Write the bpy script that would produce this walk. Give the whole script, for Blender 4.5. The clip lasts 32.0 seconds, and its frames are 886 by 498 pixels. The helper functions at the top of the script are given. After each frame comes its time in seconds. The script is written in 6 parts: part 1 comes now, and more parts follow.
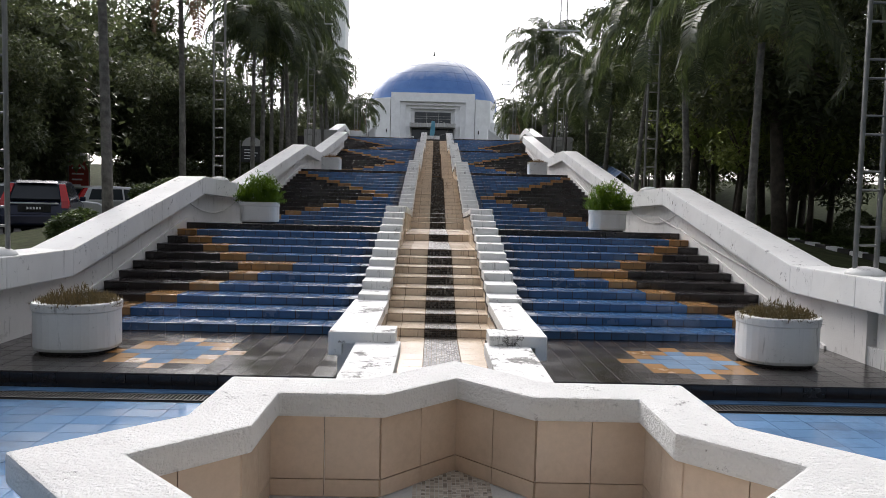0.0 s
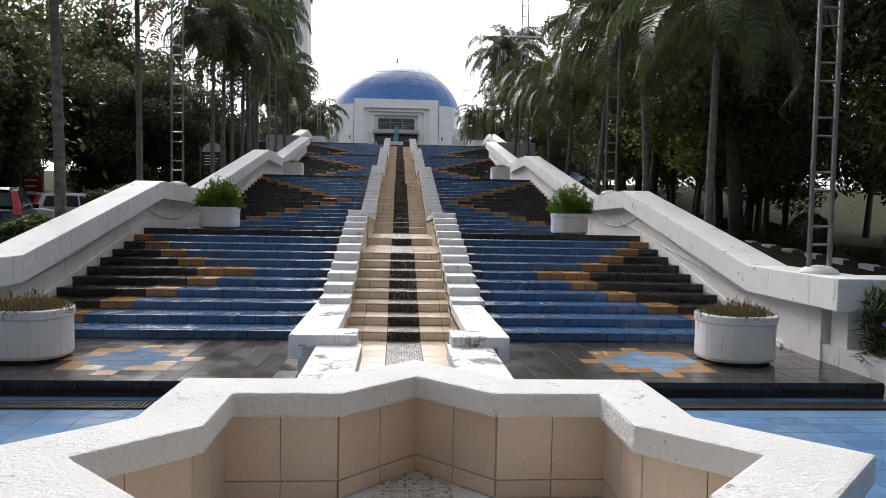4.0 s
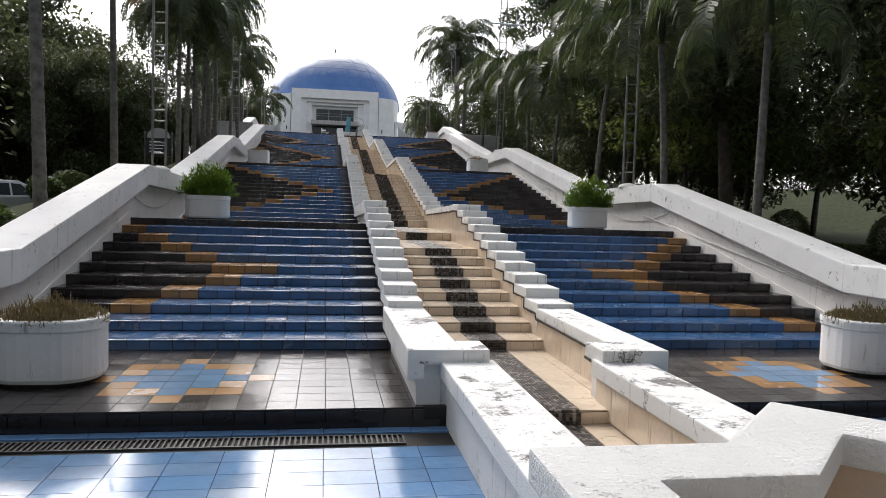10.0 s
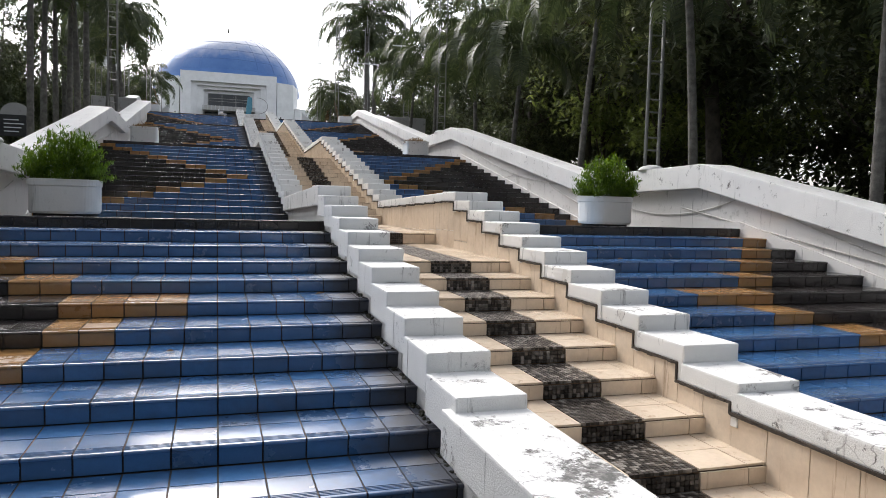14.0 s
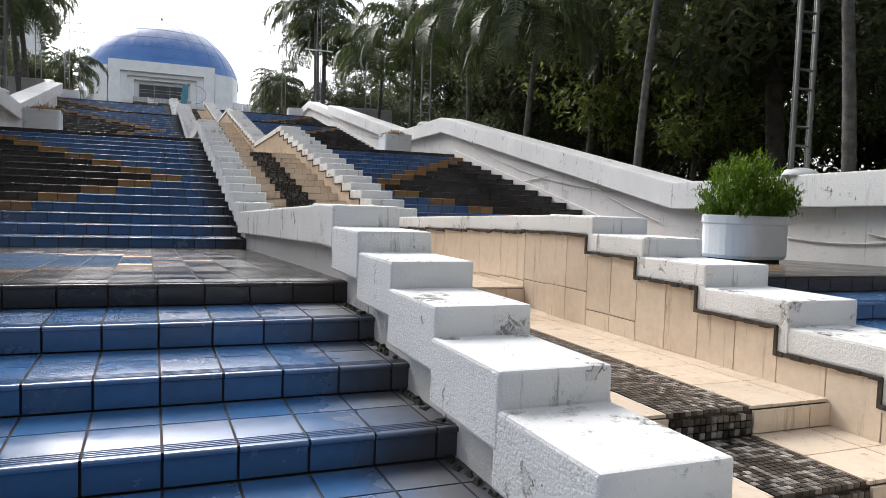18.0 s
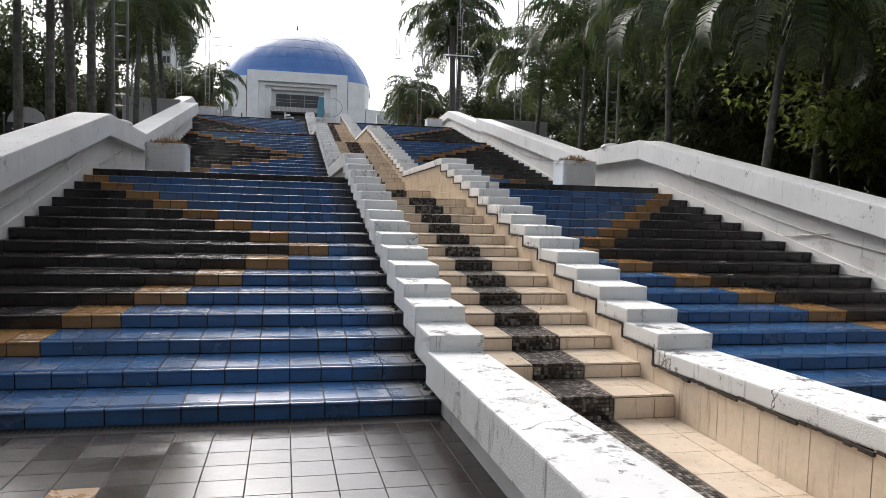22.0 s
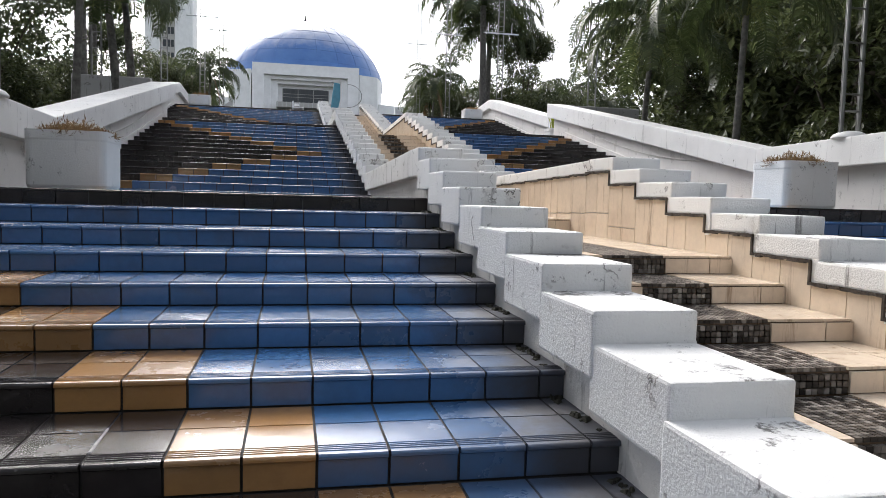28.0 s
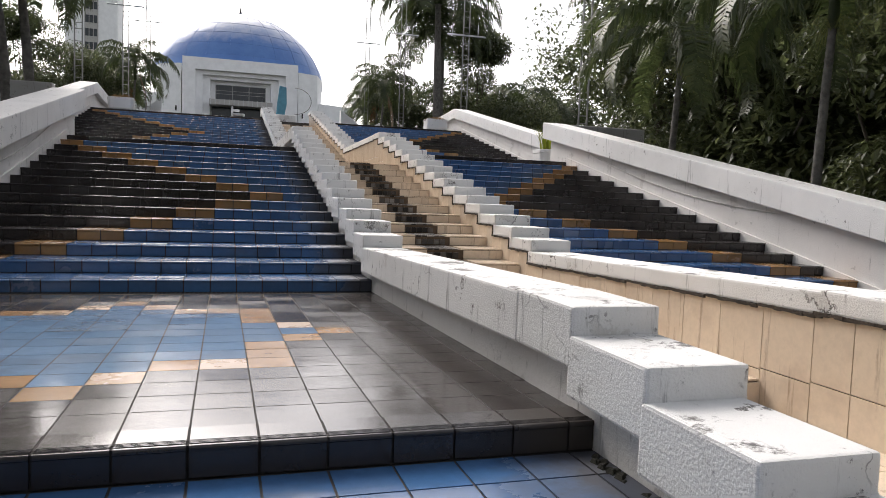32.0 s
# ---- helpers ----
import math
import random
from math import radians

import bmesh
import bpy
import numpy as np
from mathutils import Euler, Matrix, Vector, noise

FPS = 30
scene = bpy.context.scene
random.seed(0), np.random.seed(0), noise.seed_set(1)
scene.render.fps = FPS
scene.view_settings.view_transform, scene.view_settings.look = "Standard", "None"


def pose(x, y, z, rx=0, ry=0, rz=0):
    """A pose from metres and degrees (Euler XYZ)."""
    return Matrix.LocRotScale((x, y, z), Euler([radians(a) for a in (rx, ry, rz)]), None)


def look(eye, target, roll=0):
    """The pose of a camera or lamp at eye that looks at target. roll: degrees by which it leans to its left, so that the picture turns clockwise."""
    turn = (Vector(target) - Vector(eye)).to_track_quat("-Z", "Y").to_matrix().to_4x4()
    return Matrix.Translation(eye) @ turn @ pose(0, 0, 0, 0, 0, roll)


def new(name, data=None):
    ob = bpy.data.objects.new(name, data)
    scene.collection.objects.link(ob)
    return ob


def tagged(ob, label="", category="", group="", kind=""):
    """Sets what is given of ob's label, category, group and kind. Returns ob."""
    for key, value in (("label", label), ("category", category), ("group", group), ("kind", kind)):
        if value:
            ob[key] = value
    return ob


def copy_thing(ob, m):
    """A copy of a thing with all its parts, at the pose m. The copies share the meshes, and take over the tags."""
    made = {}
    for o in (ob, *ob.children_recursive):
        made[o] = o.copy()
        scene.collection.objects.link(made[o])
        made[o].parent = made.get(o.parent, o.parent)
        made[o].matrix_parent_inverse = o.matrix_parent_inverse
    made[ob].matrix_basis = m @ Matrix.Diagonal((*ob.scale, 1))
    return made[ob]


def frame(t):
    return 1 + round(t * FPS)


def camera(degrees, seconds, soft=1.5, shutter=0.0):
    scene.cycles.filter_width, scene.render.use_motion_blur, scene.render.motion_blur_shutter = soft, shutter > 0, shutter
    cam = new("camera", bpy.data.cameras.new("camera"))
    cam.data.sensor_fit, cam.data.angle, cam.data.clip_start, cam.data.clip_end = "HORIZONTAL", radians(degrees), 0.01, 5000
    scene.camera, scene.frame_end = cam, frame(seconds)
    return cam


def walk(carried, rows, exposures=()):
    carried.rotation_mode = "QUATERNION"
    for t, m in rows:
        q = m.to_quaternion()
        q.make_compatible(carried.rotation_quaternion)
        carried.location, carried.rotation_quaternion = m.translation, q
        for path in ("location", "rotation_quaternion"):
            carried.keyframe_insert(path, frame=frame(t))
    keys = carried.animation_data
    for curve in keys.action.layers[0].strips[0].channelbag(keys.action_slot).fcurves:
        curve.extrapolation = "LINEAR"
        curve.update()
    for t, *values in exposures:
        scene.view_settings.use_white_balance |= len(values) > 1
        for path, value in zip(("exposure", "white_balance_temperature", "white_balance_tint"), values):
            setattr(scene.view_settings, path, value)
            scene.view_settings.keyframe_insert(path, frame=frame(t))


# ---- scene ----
cam = camera(63.11, 32.0, 0.8)
# t, x, y, z, pitch, roll, yaw
PATH = [
    (0.0, -0.035, -8.496, 1.578, -3.60, -1.36, -0.79),
    (0.5, -0.036, -8.487, 1.560, -3.53, -1.27, -0.50),
    (1.0, -0.028, -8.463, 1.521, -3.50, -1.26, -0.85),
    (1.5, -0.030, -8.458, 1.526, -3.46, -1.24, -2.13),
    (2.0, -0.031, -8.455, 1.528, -3.37, -1.20, -2.45),
    (2.5, -0.023, -8.448, 1.532, -3.30, -1.22, -2.81),
    (3.0, -0.034, -8.459, 1.535, -3.22, -1.20, -3.14),
    (3.5, -0.019, -8.459, 1.527, -3.12, -1.13, -3.34),
    (5.5, 0.008, -8.475, 1.537, -2.86, -1.04, -5.18),
    (6.0, -0.002, -8.462, 1.530, -2.86, -1.06, -5.92),
    (6.5, 0.020, -8.470, 1.534, -2.90, -1.06, -6.73),
    (7.0, 0.027, -8.448, 1.535, -2.90, -1.07, -8.08),
    (7.5, -0.037, -8.368, 1.573, -3.03, -1.19, -8.85),
    (8.0, -0.198, -8.258, 1.560, -3.08, -1.24, -8.59),
    (8.5, -0.569, -8.102, 1.517, -3.14, -1.57, -8.28),
    (9.0, -0.966, -7.790, 1.489, -3.36, -1.59, -7.89),
    (9.5, -1.281, -7.451, 1.430, -3.32, -1.71, -7.41),
    (10.0, -1.549, -7.131, 1.433, -3.31, -1.73, -9.31),
    (10.5, -1.764, -6.635, 1.443, -3.44, -1.71, -11.42),
    (11.0, -1.909, -6.212, 1.456, -3.43, -1.72, -14.65),
    (11.5, -1.996, -5.714, 1.476, -3.45, -1.77, -18.05),
    (12.0, -2.014, -5.172, 1.469, -3.53, -1.70, -17.81),
    (12.5, -2.053, -4.654, 1.433, -3.46, -1.68, -17.12),
    (13.0, -2.058, -4.072, 1.392, -3.56, -1.67, -16.28),
    (13.5, -2.015, -3.538, 1.371, -3.63, -1.60, -16.46),
    (15.5, -1.795, -1.380, 1.357, -3.58, -1.90, -21.14),
    (16.0, -1.824, -0.855, 1.359, -3.64, -1.81, -20.49),
    (16.5, -1.682, -0.275, 1.351, -3.75, -1.59, -20.07),
    (17.0, -1.683, 0.227, 1.369, -3.69, -1.79, -20.03),
    (17.5, -1.731, 0.731, 1.461, -3.52, -2.08, -22.23),
    (18.0, -1.758, 1.206, 1.536, -3.59, -1.92, -22.12),
    (18.5, -1.797, 1.622, 1.615, -3.62, -1.87, -21.76),
    (19.0, -1.755, 2.132, 1.718, -3.73, -1.78, -21.32),
    (19.5, -1.749, 2.578, 1.815, -3.70, -1.88, -21.65),
    (20.0, -1.688, 3.042, 1.903, -3.77, -1.90, -21.52),
    (20.5, -1.732, 3.442, 2.005, -3.72, -1.88, -21.11),
    (21.0, -1.721, 3.870, 2.144, -3.77, -1.92, -20.93),
    (21.5, -1.789, 4.321, 2.257, -3.87, -1.83, -19.63),
    (22.0, -1.785, 4.646, 2.335, -3.92, -1.67, -12.37),
    (22.5, -1.748, 5.088, 2.427, -3.99, -1.52, -10.01),
    (23.0, -1.795, 5.574, 2.509, -4.16, -1.19, -8.64),
    (23.5, -1.740, 6.027, 2.403, -4.18, -1.29, -8.40),
    (24.0, -1.725, 6.566, 2.351, -4.14, -1.40, -8.24),
    (24.5, -1.712, 7.083, 2.301, -4.13, -1.34, -8.02),
    (26.5, -1.760, 9.445, 2.378, -4.17, -1.27, -9.03),
    (27.0, -1.817, 9.907, 2.454, -4.22, -1.36, -9.10),
    (27.5, -1.797, 10.376, 2.596, -4.18, -1.32, -9.50),
    (28.0, -1.813, 10.744, 2.647, -4.06, -1.53, -11.81),
    (28.5, -1.860, 11.199, 2.700, -4.02, -1.89, -11.80),
    (29.0, -1.983, 11.533, 2.802, -4.09, -1.97, -11.96),
    (29.5, -2.008, 11.927, 2.867, -4.06, -2.03, -14.32),
    (30.0, -2.088, 12.297, 2.926, -4.01, -2.09, -14.45),
    (30.5, -2.085, 12.669, 2.972, -3.94, -2.18, -14.94),
    (31.0, -2.122, 13.013, 3.095, -3.99, -2.16, -15.50),
    (31.5, -2.159, 13.427, 3.239, -4.02, -2.13, -15.86),
    (32.0, -2.056, 13.891, 3.387, -4.05, -2.09, -16.91),
]
walk(cam, [(t, pose(x, y, z, 90 + pitch, roll, yaw)) for t, x, y, z, pitch, roll, yaw in PATH], [(0.0, 0.70, 6350, 13.5), (9.0, 0.70, 6400, 12.5), (12.0, 0.78, 6450, 13.5), (16.0, 1.05, 6250, 11.5), (19.5, 0.86, 6350, 12.5), (21.5, 0.76, 6400, 12.5), (24.0, 1.06, 6100, 10.5), (27.5, 1.06, 6300, 12.5), (30.0, 0.97, 6300, 13.5), (32.0, 0.77, 6600, 14.5)])

# ---- light ----
world = bpy.data.worlds.new("sky")
scene.world = world
world.use_nodes = True
wn, wl = world.node_tree.nodes, world.node_tree.links
sky = wn.new("ShaderNodeTexSky")
sky.sky_type, sky.sun_disc = "NISHITA", False
sky.sun_elevation, sky.sun_rotation = radians(38), radians(-14)
sky.air_density, sky.dust_density, sky.ozone_density = 1.0, 3.0, 1.0
pale = wn.new("ShaderNodeHueSaturation")
pale.inputs["Saturation"].default_value = 0.27
wl.new(sky.outputs["Color"], pale.inputs["Color"])
wl.new(pale.outputs["Color"], wn["Background"].inputs["Color"])
wn["Background"].inputs["Strength"].default_value = 0.15
sun_data = bpy.data.lights.new("sun", "SUN")
sun_data.energy, sun_data.angle, sun_data.color = 1.6, radians(40), (1.0, 0.95, 0.87)
sun = new("sun", sun_data)
SUN_AZ, SUN_EL = radians(-14), radians(38)
toward = Vector((math.sin(SUN_AZ) * math.cos(SUN_EL), math.cos(SUN_AZ) * math.cos(SUN_EL), math.sin(SUN_EL)))
sun.matrix_world = look(tuple(toward * 60), (0, 0, 0))

# ---- materials ----
def nodes_of(name):
    m = bpy.data.materials.new(name)
    m.use_nodes = True
    return m, m.node_tree.nodes, m.node_tree.links, m.node_tree.nodes["Principled BSDF"]


def rand_value(n, l):
    """A random value per object and per loose piece."""
    info, geo, add, fr = n.new("ShaderNodeObjectInfo"), n.new("ShaderNodeNewGeometry"), n.new("ShaderNodeMath"), n.new("ShaderNodeMath")
    l.new(info.outputs["Random"], add.inputs[0])
    l.new(geo.outputs["Random Per Island"], add.inputs[1])
    fr.operation = "FRACT"
    l.new(add.outputs[0], fr.inputs[0])
    return fr.outputs[0]


def noise_tex(n, l, scale, detail=4.0, rough=0.6, coords=None, stretch=None):
    t = n.new("ShaderNodeTexNoise")
    t.inputs["Scale"].default_value, t.inputs["Detail"].default_value, t.inputs["Roughness"].default_value = scale, detail, rough
    if coords is None:
        g = n.new("ShaderNodeNewGeometry")
        coords = g.outputs["Position"]
    if stretch:
        mp = n.new("ShaderNodeMapping")
        mp.inputs["Scale"].default_value = stretch
        l.new(coords, mp.inputs["Vector"])
        coords = mp.outputs[0]
    l.new(coords, t.inputs["Vector"])
    return t.outputs["Fac"]


def ramp(n, l, fac, stops):
    r = n.new("ShaderNodeValToRGB")
    while len(r.color_ramp.elements) < len(stops):
        r.color_ramp.elements.new(0.5)
    for e, (p, c) in zip(r.color_ramp.elements, stops):
        e.position, e.color = p, (*c, 1) if len(c) == 3 else c
    l.new(fac, r.inputs["Fac"])
    return r.outputs["Color"]


def mix(n, l, fac, a, b, mode="MIX"):
    x = n.new("ShaderNodeMix")
    x.data_type, x.blend_type = "RGBA", mode
    for sock, v in ((x.inputs["Factor"], fac), (x.inputs["A"], a), (x.inputs["B"], b)):
        if hasattr(v, "links"):
            l.new(v, sock)
        elif isinstance(v, (int, float)):
            sock.default_value = v
        else:
            sock.default_value = (*v, 1)
    return x.outputs["Result"]


def bump(n, l, bsdf, height, strength=0.3, dist=0.01):
    b = n.new("ShaderNodeBump")
    b.inputs["Strength"].default_value, b.inputs["Distance"].default_value = strength, dist
    l.new(height, b.inputs["Height"])
    l.new(b.outputs["Normal"], bsdf.inputs["Normal"])


def grey(v):
    return (v, v, v)


def tile_mat(name, rgb, rough=0.2, vary=0.25, dirt=(0.05, 0.045, 0.04), dirt_amount=0.5, edge_dirt=False, drips=False, lime=False, ior=1.5):
    """Glazed tile: a tint for each piece, worn glaze, dirt, and the grime that gathers along the channel walls."""
    m, n, l, b = nodes_of(name)
    r = rand_value(n, l)
    tint = ramp(n, l, r, [(0.0, tuple(c * (1 - vary) for c in rgb)), (0.5, rgb), (1.0, tuple(min(1, c * (1 + vary)) for c in rgb))])
    cloud = noise_tex(n, l, 1.7, 6, 0.65)
    mask = ramp(n, l, cloud, [(0.5, grey(0)), (0.74, grey(dirt_amount))])
    fine = noise_tex(n, l, 26, 5, 0.7)
    col = mix(n, l, mask, tint, dirt)
    col = mix(n, l, ramp(n, l, fine, [(0.35, grey(0.25)), (0.6, grey(0))]), col, tuple(c * 0.7 for c in rgb))
    rr = ramp(n, l, noise_tex(n, l, 5, 6, 0.7), [(0.3, grey(rough * 0.9)), (0.75, grey(min(1, rough * 1.5)))])
    if edge_dirt:
        g, sp, sb, ab, ad = n.new("ShaderNodeNewGeometry"), n.new("ShaderNodeSeparateXYZ"), n.new("ShaderNodeMath"), n.new("ShaderNodeMath"), n.new("ShaderNodeMath")
        l.new(g.outputs["Position"], sp.inputs[0])
        sb.operation, ab.operation, ad.operation = "SUBTRACT", "ABSOLUTE", "MULTIPLY_ADD"
        sb.inputs[1].default_value, ad.inputs[1].default_value = 0.065, 0.55
        l.new(sp.outputs["X"], sb.inputs[0])
        l.new(sb.outputs[0], ab.inputs[0])
        l.new(noise_tex(n, l, 4.5, 6, 0.7), ad.inputs[0])
        l.new(ab.outputs[0], ad.inputs[2])
        grime = ramp(n, l, ad.outputs[0], [(0.0, grey(0.85)), (0.5, grey(0.0))])
        mr = n.new("ShaderNodeMapRange")
        mr.inputs["From Min"].default_value, mr.inputs["From Max"].default_value = 1.28, 1.58
        mr.inputs["To Min"].default_value, mr.inputs["To Max"].default_value = 0.0, 0.5
        l.new(ad.outputs[0], mr.inputs["Value"])
        grime_ramp = grime.node
        l.new(mr.outputs[0], grime_ramp.inputs["Fac"])
        col = mix(n, l, grime, col, (0.035, 0.028, 0.022))
        rr = mix(n, l, grime, rr, grey(0.7))
    if lime:
        crust = ramp(n, l, noise_tex(n, l, 1.0, 8, 0.7, stretch=(0.9, 7, 7)), [(0.70, grey(0)), (0.73, grey(0.6))])
        col = mix(n, l, crust, col, (0.42, 0.41, 0.39))
        rr = mix(n, l, crust, rr, grey(0.8))
    if drips:
        d = noise_tex(n, l, 1.0, 6, 0.75, stretch=(15, 15, 1.1))
        col = mix(n, l, ramp(n, l, d, [(0.57, grey(0)), (0.70, grey(0.65))]), col, (0.20, 0.105, 0.05))
    worn = ramp(n, l, r, [(0.0, grey(1.0)), (1.0, grey(0.55))])
    rr = mix(n, l, 1.0, rr, worn, "MULTIPLY")
    l.new(col, b.inputs["Base Color"])
    l.new(rr, b.inputs["Roughness"])
    b.inputs["IOR"].default_value = ior
    bump(n, l, b, noise_tex(n, l, 9, 3, 0.5), 0.10, 0.01)
    return m


def times(n, l, a, k):
    x = n.new("ShaderNodeMath")
    x.operation = "MULTIPLY"
    for sock, v in ((x.inputs[0], a), (x.inputs[1], k)):
        if hasattr(v, "links"):
            l.new(v, sock)
        else:
            sock.default_value = v
    return x.outputs[0]


def paint_mat(name, rgb, grain=60, strength=0.5, stain=(0.07, 0.065, 0.06), amount=0.85, spots=True, streaks=True, flakes=True, drip_amount=0.6, crusts=False):
    """Rough masonry paint with mould, cracked and flaking patches and drip marks."""
    m, n, l, b = nodes_of(name)
    base = mix(n, l, ramp(n, l, noise_tex(n, l, 1.3, 5, 0.6), [(0.35, grey(0)), (0.7, grey(1))]), rgb, tuple(c * 0.88 for c in rgb))
    height = noise_tex(n, l, grain, 4, 0.65)
    if spots:
        patch = ramp(n, l, noise_tex(n, l, 1.1, 4, 0.6), [(0.43, grey(0)), (0.56, grey(1))])
        mould = times(n, l, ramp(n, l, noise_tex(n, l, 6.5, 10, 0.82), [(0.585, grey(0)), (0.635, grey(amount))]), patch)
        base = mix(n, l, mould, base, stain)
    if spots and flakes:
        flake = noise_tex(n, l, 2.6, 8, 0.66)
        bare = ramp(n, l, flake, [(0.620, grey(0)), (0.632, grey(0.3))])
        base = mix(n, l, bare, base, (0.44, 0.41, 0.36))
        rim = times(n, l, ramp(n, l, flake, [(0.604, grey(0)), (0.612, grey(amount)), (0.623, grey(amount)), (0.632, grey(0))]), ramp(n, l, noise_tex(n, l, 3.3, 5, 0.7), [(0.45, grey(0)), (0.58, grey(1))]))
        base = mix(n, l, rim, base, (0.09, 0.08, 0.07))
        sub = n.new("ShaderNodeMath")
        sub.operation = "SUBTRACT"
        l.new(height, sub.inputs[0])
        l.new(bare, sub.inputs[1])
        height = sub.outputs[0]
    if crusts:
        warp, vor, pos = n.new("ShaderNodeVectorMath"), n.new("ShaderNodeTexVoronoi"), n.new("ShaderNodeNewGeometry")
        wob = n.new("ShaderNodeTexNoise")
        wob.inputs["Scale"].default_value, wob.inputs["Detail"].default_value = 7.0, 5.0
        l.new(pos.outputs["Position"], wob.inputs["Vector"])
        warp.operation = "MULTIPLY_ADD"
        warp.inputs[1].default_value = (0.22, 0.22, 0.22)
        l.new(wob.outputs["Color"], warp.inputs[0])
        l.new(pos.outputs["Position"], warp.inputs[2])
        vor.feature = "DISTANCE_TO_EDGE"
        vor.inputs["Scale"].default_value = 3.6
        l.new(warp.outputs[0], vor.inputs["Vector"])
        where = ramp(n, l, noise_tex(n, l, 1.6, 4, 0.6), [(0.575, grey(0)), (0.64, grey(1))])
        crack = times(n, l, ramp(n, l, vor.outputs["Distance"], [(0.006, grey(0.9)), (0.020, grey(0))]), where)
        base = mix(n, l, crack, base, (0.05, 0.045, 0.04))
        g, sp = n.new("ShaderNodeNewGeometry"), n.new("ShaderNodeSeparateXYZ")
        l.new(g.outputs["Normal"], sp.inputs[0])
        top = ramp(n, l, sp.outputs["Z"], [(0.55, grey(0)), (0.8, grey(1))])
        blot = times(n, l, ramp(n, l, noise_tex(n, l, 2.1, 10, 0.74), [(0.568, grey(0)), (0.605, grey(0.9))]), top)
        tone = ramp(n, l, noise_tex(n, l, 30, 6, 0.75), [(0.42, (0.03, 0.028, 0.025)), (0.66, (0.26, 0.25, 0.23))])
        base = mix(n, l, blot, base, tone)
    if streaks:
        drip = noise_tex(n, l, 1.0, 6, 0.75, stretch=(11, 11, 0.9))
        base = mix(n, l, ramp(n, l, drip, [(0.60, grey(0)), (0.69, grey(drip_amount))]), base, (0.09, 0.08, 0.07))
    l.new(base, b.inputs["Base Color"])
    b.inputs["Roughness"].default_value = 0.7
    bump(n, l, b, height, strength, 0.012)
    return m


def plain_mat(name, rgb, rough=0.6, metal=0.0, vary=0.25, scale=6.0, bumps=0.15):
    m, n, l, b = nodes_of(name)
    f = noise_tex(n, l, scale, 6, 0.65)
    l.new(ramp(n, l, f, [(0.3, tuple(c * (1 - vary) for c in rgb)), (0.7, tuple(min(1, c * (1 + vary)) for c in rgb))]), b.inputs["Base Color"])
    b.inputs["Roughness"].default_value, b.inputs["Metallic"].default_value = rough, metal
    if bumps:
        bump(n, l, b, noise_tex(n, l, scale * 6, 4, 0.6), bumps, 0.01)
    return m


def leaf_mat(name, dark, light, rough=0.55, through_light=0.3):
    m, n, l, b = nodes_of(name)
    r = rand_value(n, l)
    c = ramp(n, l, r, [(0.0, dark), (0.75, tuple((a + d) / 2 for a, d in zip(dark, light))), (1.0, light)])
    big = noise_tex(n, l, 0.35, 3, 0.5)
    c = mix(n, l, ramp(n, l, big, [(0.35, grey(0)), (0.7, grey(0.6))]), c, dark)
    l.new(c, b.inputs["Base Color"])
    b.inputs["Roughness"].default_value = rough
    b.inputs["Specular IOR Level"].default_value = 0.45
    tr, ms, hue = n.new("ShaderNodeBsdfTranslucent"), n.new("ShaderNodeMixShader"), n.new("ShaderNodeHueSaturation")
    hue.inputs["Value"].default_value, hue.inputs["Saturation"].default_value = 1.5, 1.15
    l.new(c, hue.inputs["Color"])
    l.new(hue.outputs[0], tr.inputs["Color"])
    ms.inputs[0].default_value = through_light
    l.new(b.outputs[0], ms.inputs[1])
    l.new(tr.outputs[0], ms.inputs[2])
    l.new(ms.outputs[0], n["Material Output"].inputs["Surface"])
    return m


BLUE = tile_mat("blue_tile", (0.041, 0.120, 0.270), 0.23, 0.22, edge_dirt=True, ior=1.72)
GOLD = tile_mat("ochre_tile", (0.34, 0.180, 0.062), 0.25, 0.2, dirt_amount=0.4, ior=1.6)
BLACK = tile_mat("black_tile", (0.020, 0.016, 0.016), 0.22, 0.3, edge_dirt=True, lime=True, ior=1.56)
SLATE = tile_mat("dark_brown_tile", (0.034, 0.028, 0.026), 0.2, 0.22, ior=1.5)
PALE = tile_mat("pale_blue_tile", (0.16, 0.27, 0.42), 0.14, 0.18)
PLAZA = tile_mat("plaza_blue_tile", (0.12, 0.24, 0.42), 0.14, 0.16)
CREAM = tile_mat("cream_tile", (0.74, 0.62, 0.48), 0.2, 0.06, dirt=(0.24, 0.14, 0.08), dirt_amount=0.4, drips=True)
# Cream tile without drips, darkened to put the basin's shade into its colour
SHADECREAM = tile_mat("basin_wall_tile", (0.60, 0.48, 0.37), 0.2, 0.07, dirt=(0.30, 0.22, 0.16), dirt_amount=0.3)

def mosaic_mat():
    """Small chips, most of them black or brown and some pale."""
    m, n, l, b = nodes_of("mosaic_chip")
    c = ramp(n, l, rand_value(n, l), [(0.0, (0.012, 0.010, 0.009)), (0.42, (0.045, 0.036, 0.030)), (0.60, (0.15, 0.13, 0.11)), (1.0, (0.38, 0.35, 0.31))])
    l.new(mix(n, l, ramp(n, l, noise_tex(n, l, 2.2, 6, 0.7), [(0.45, grey(0)), (0.62, grey(0.75))]), c, (0.02, 0.016, 0.013)), b.inputs["Base Color"])
    b.inputs["Roughness"].default_value = 0.3
    return m


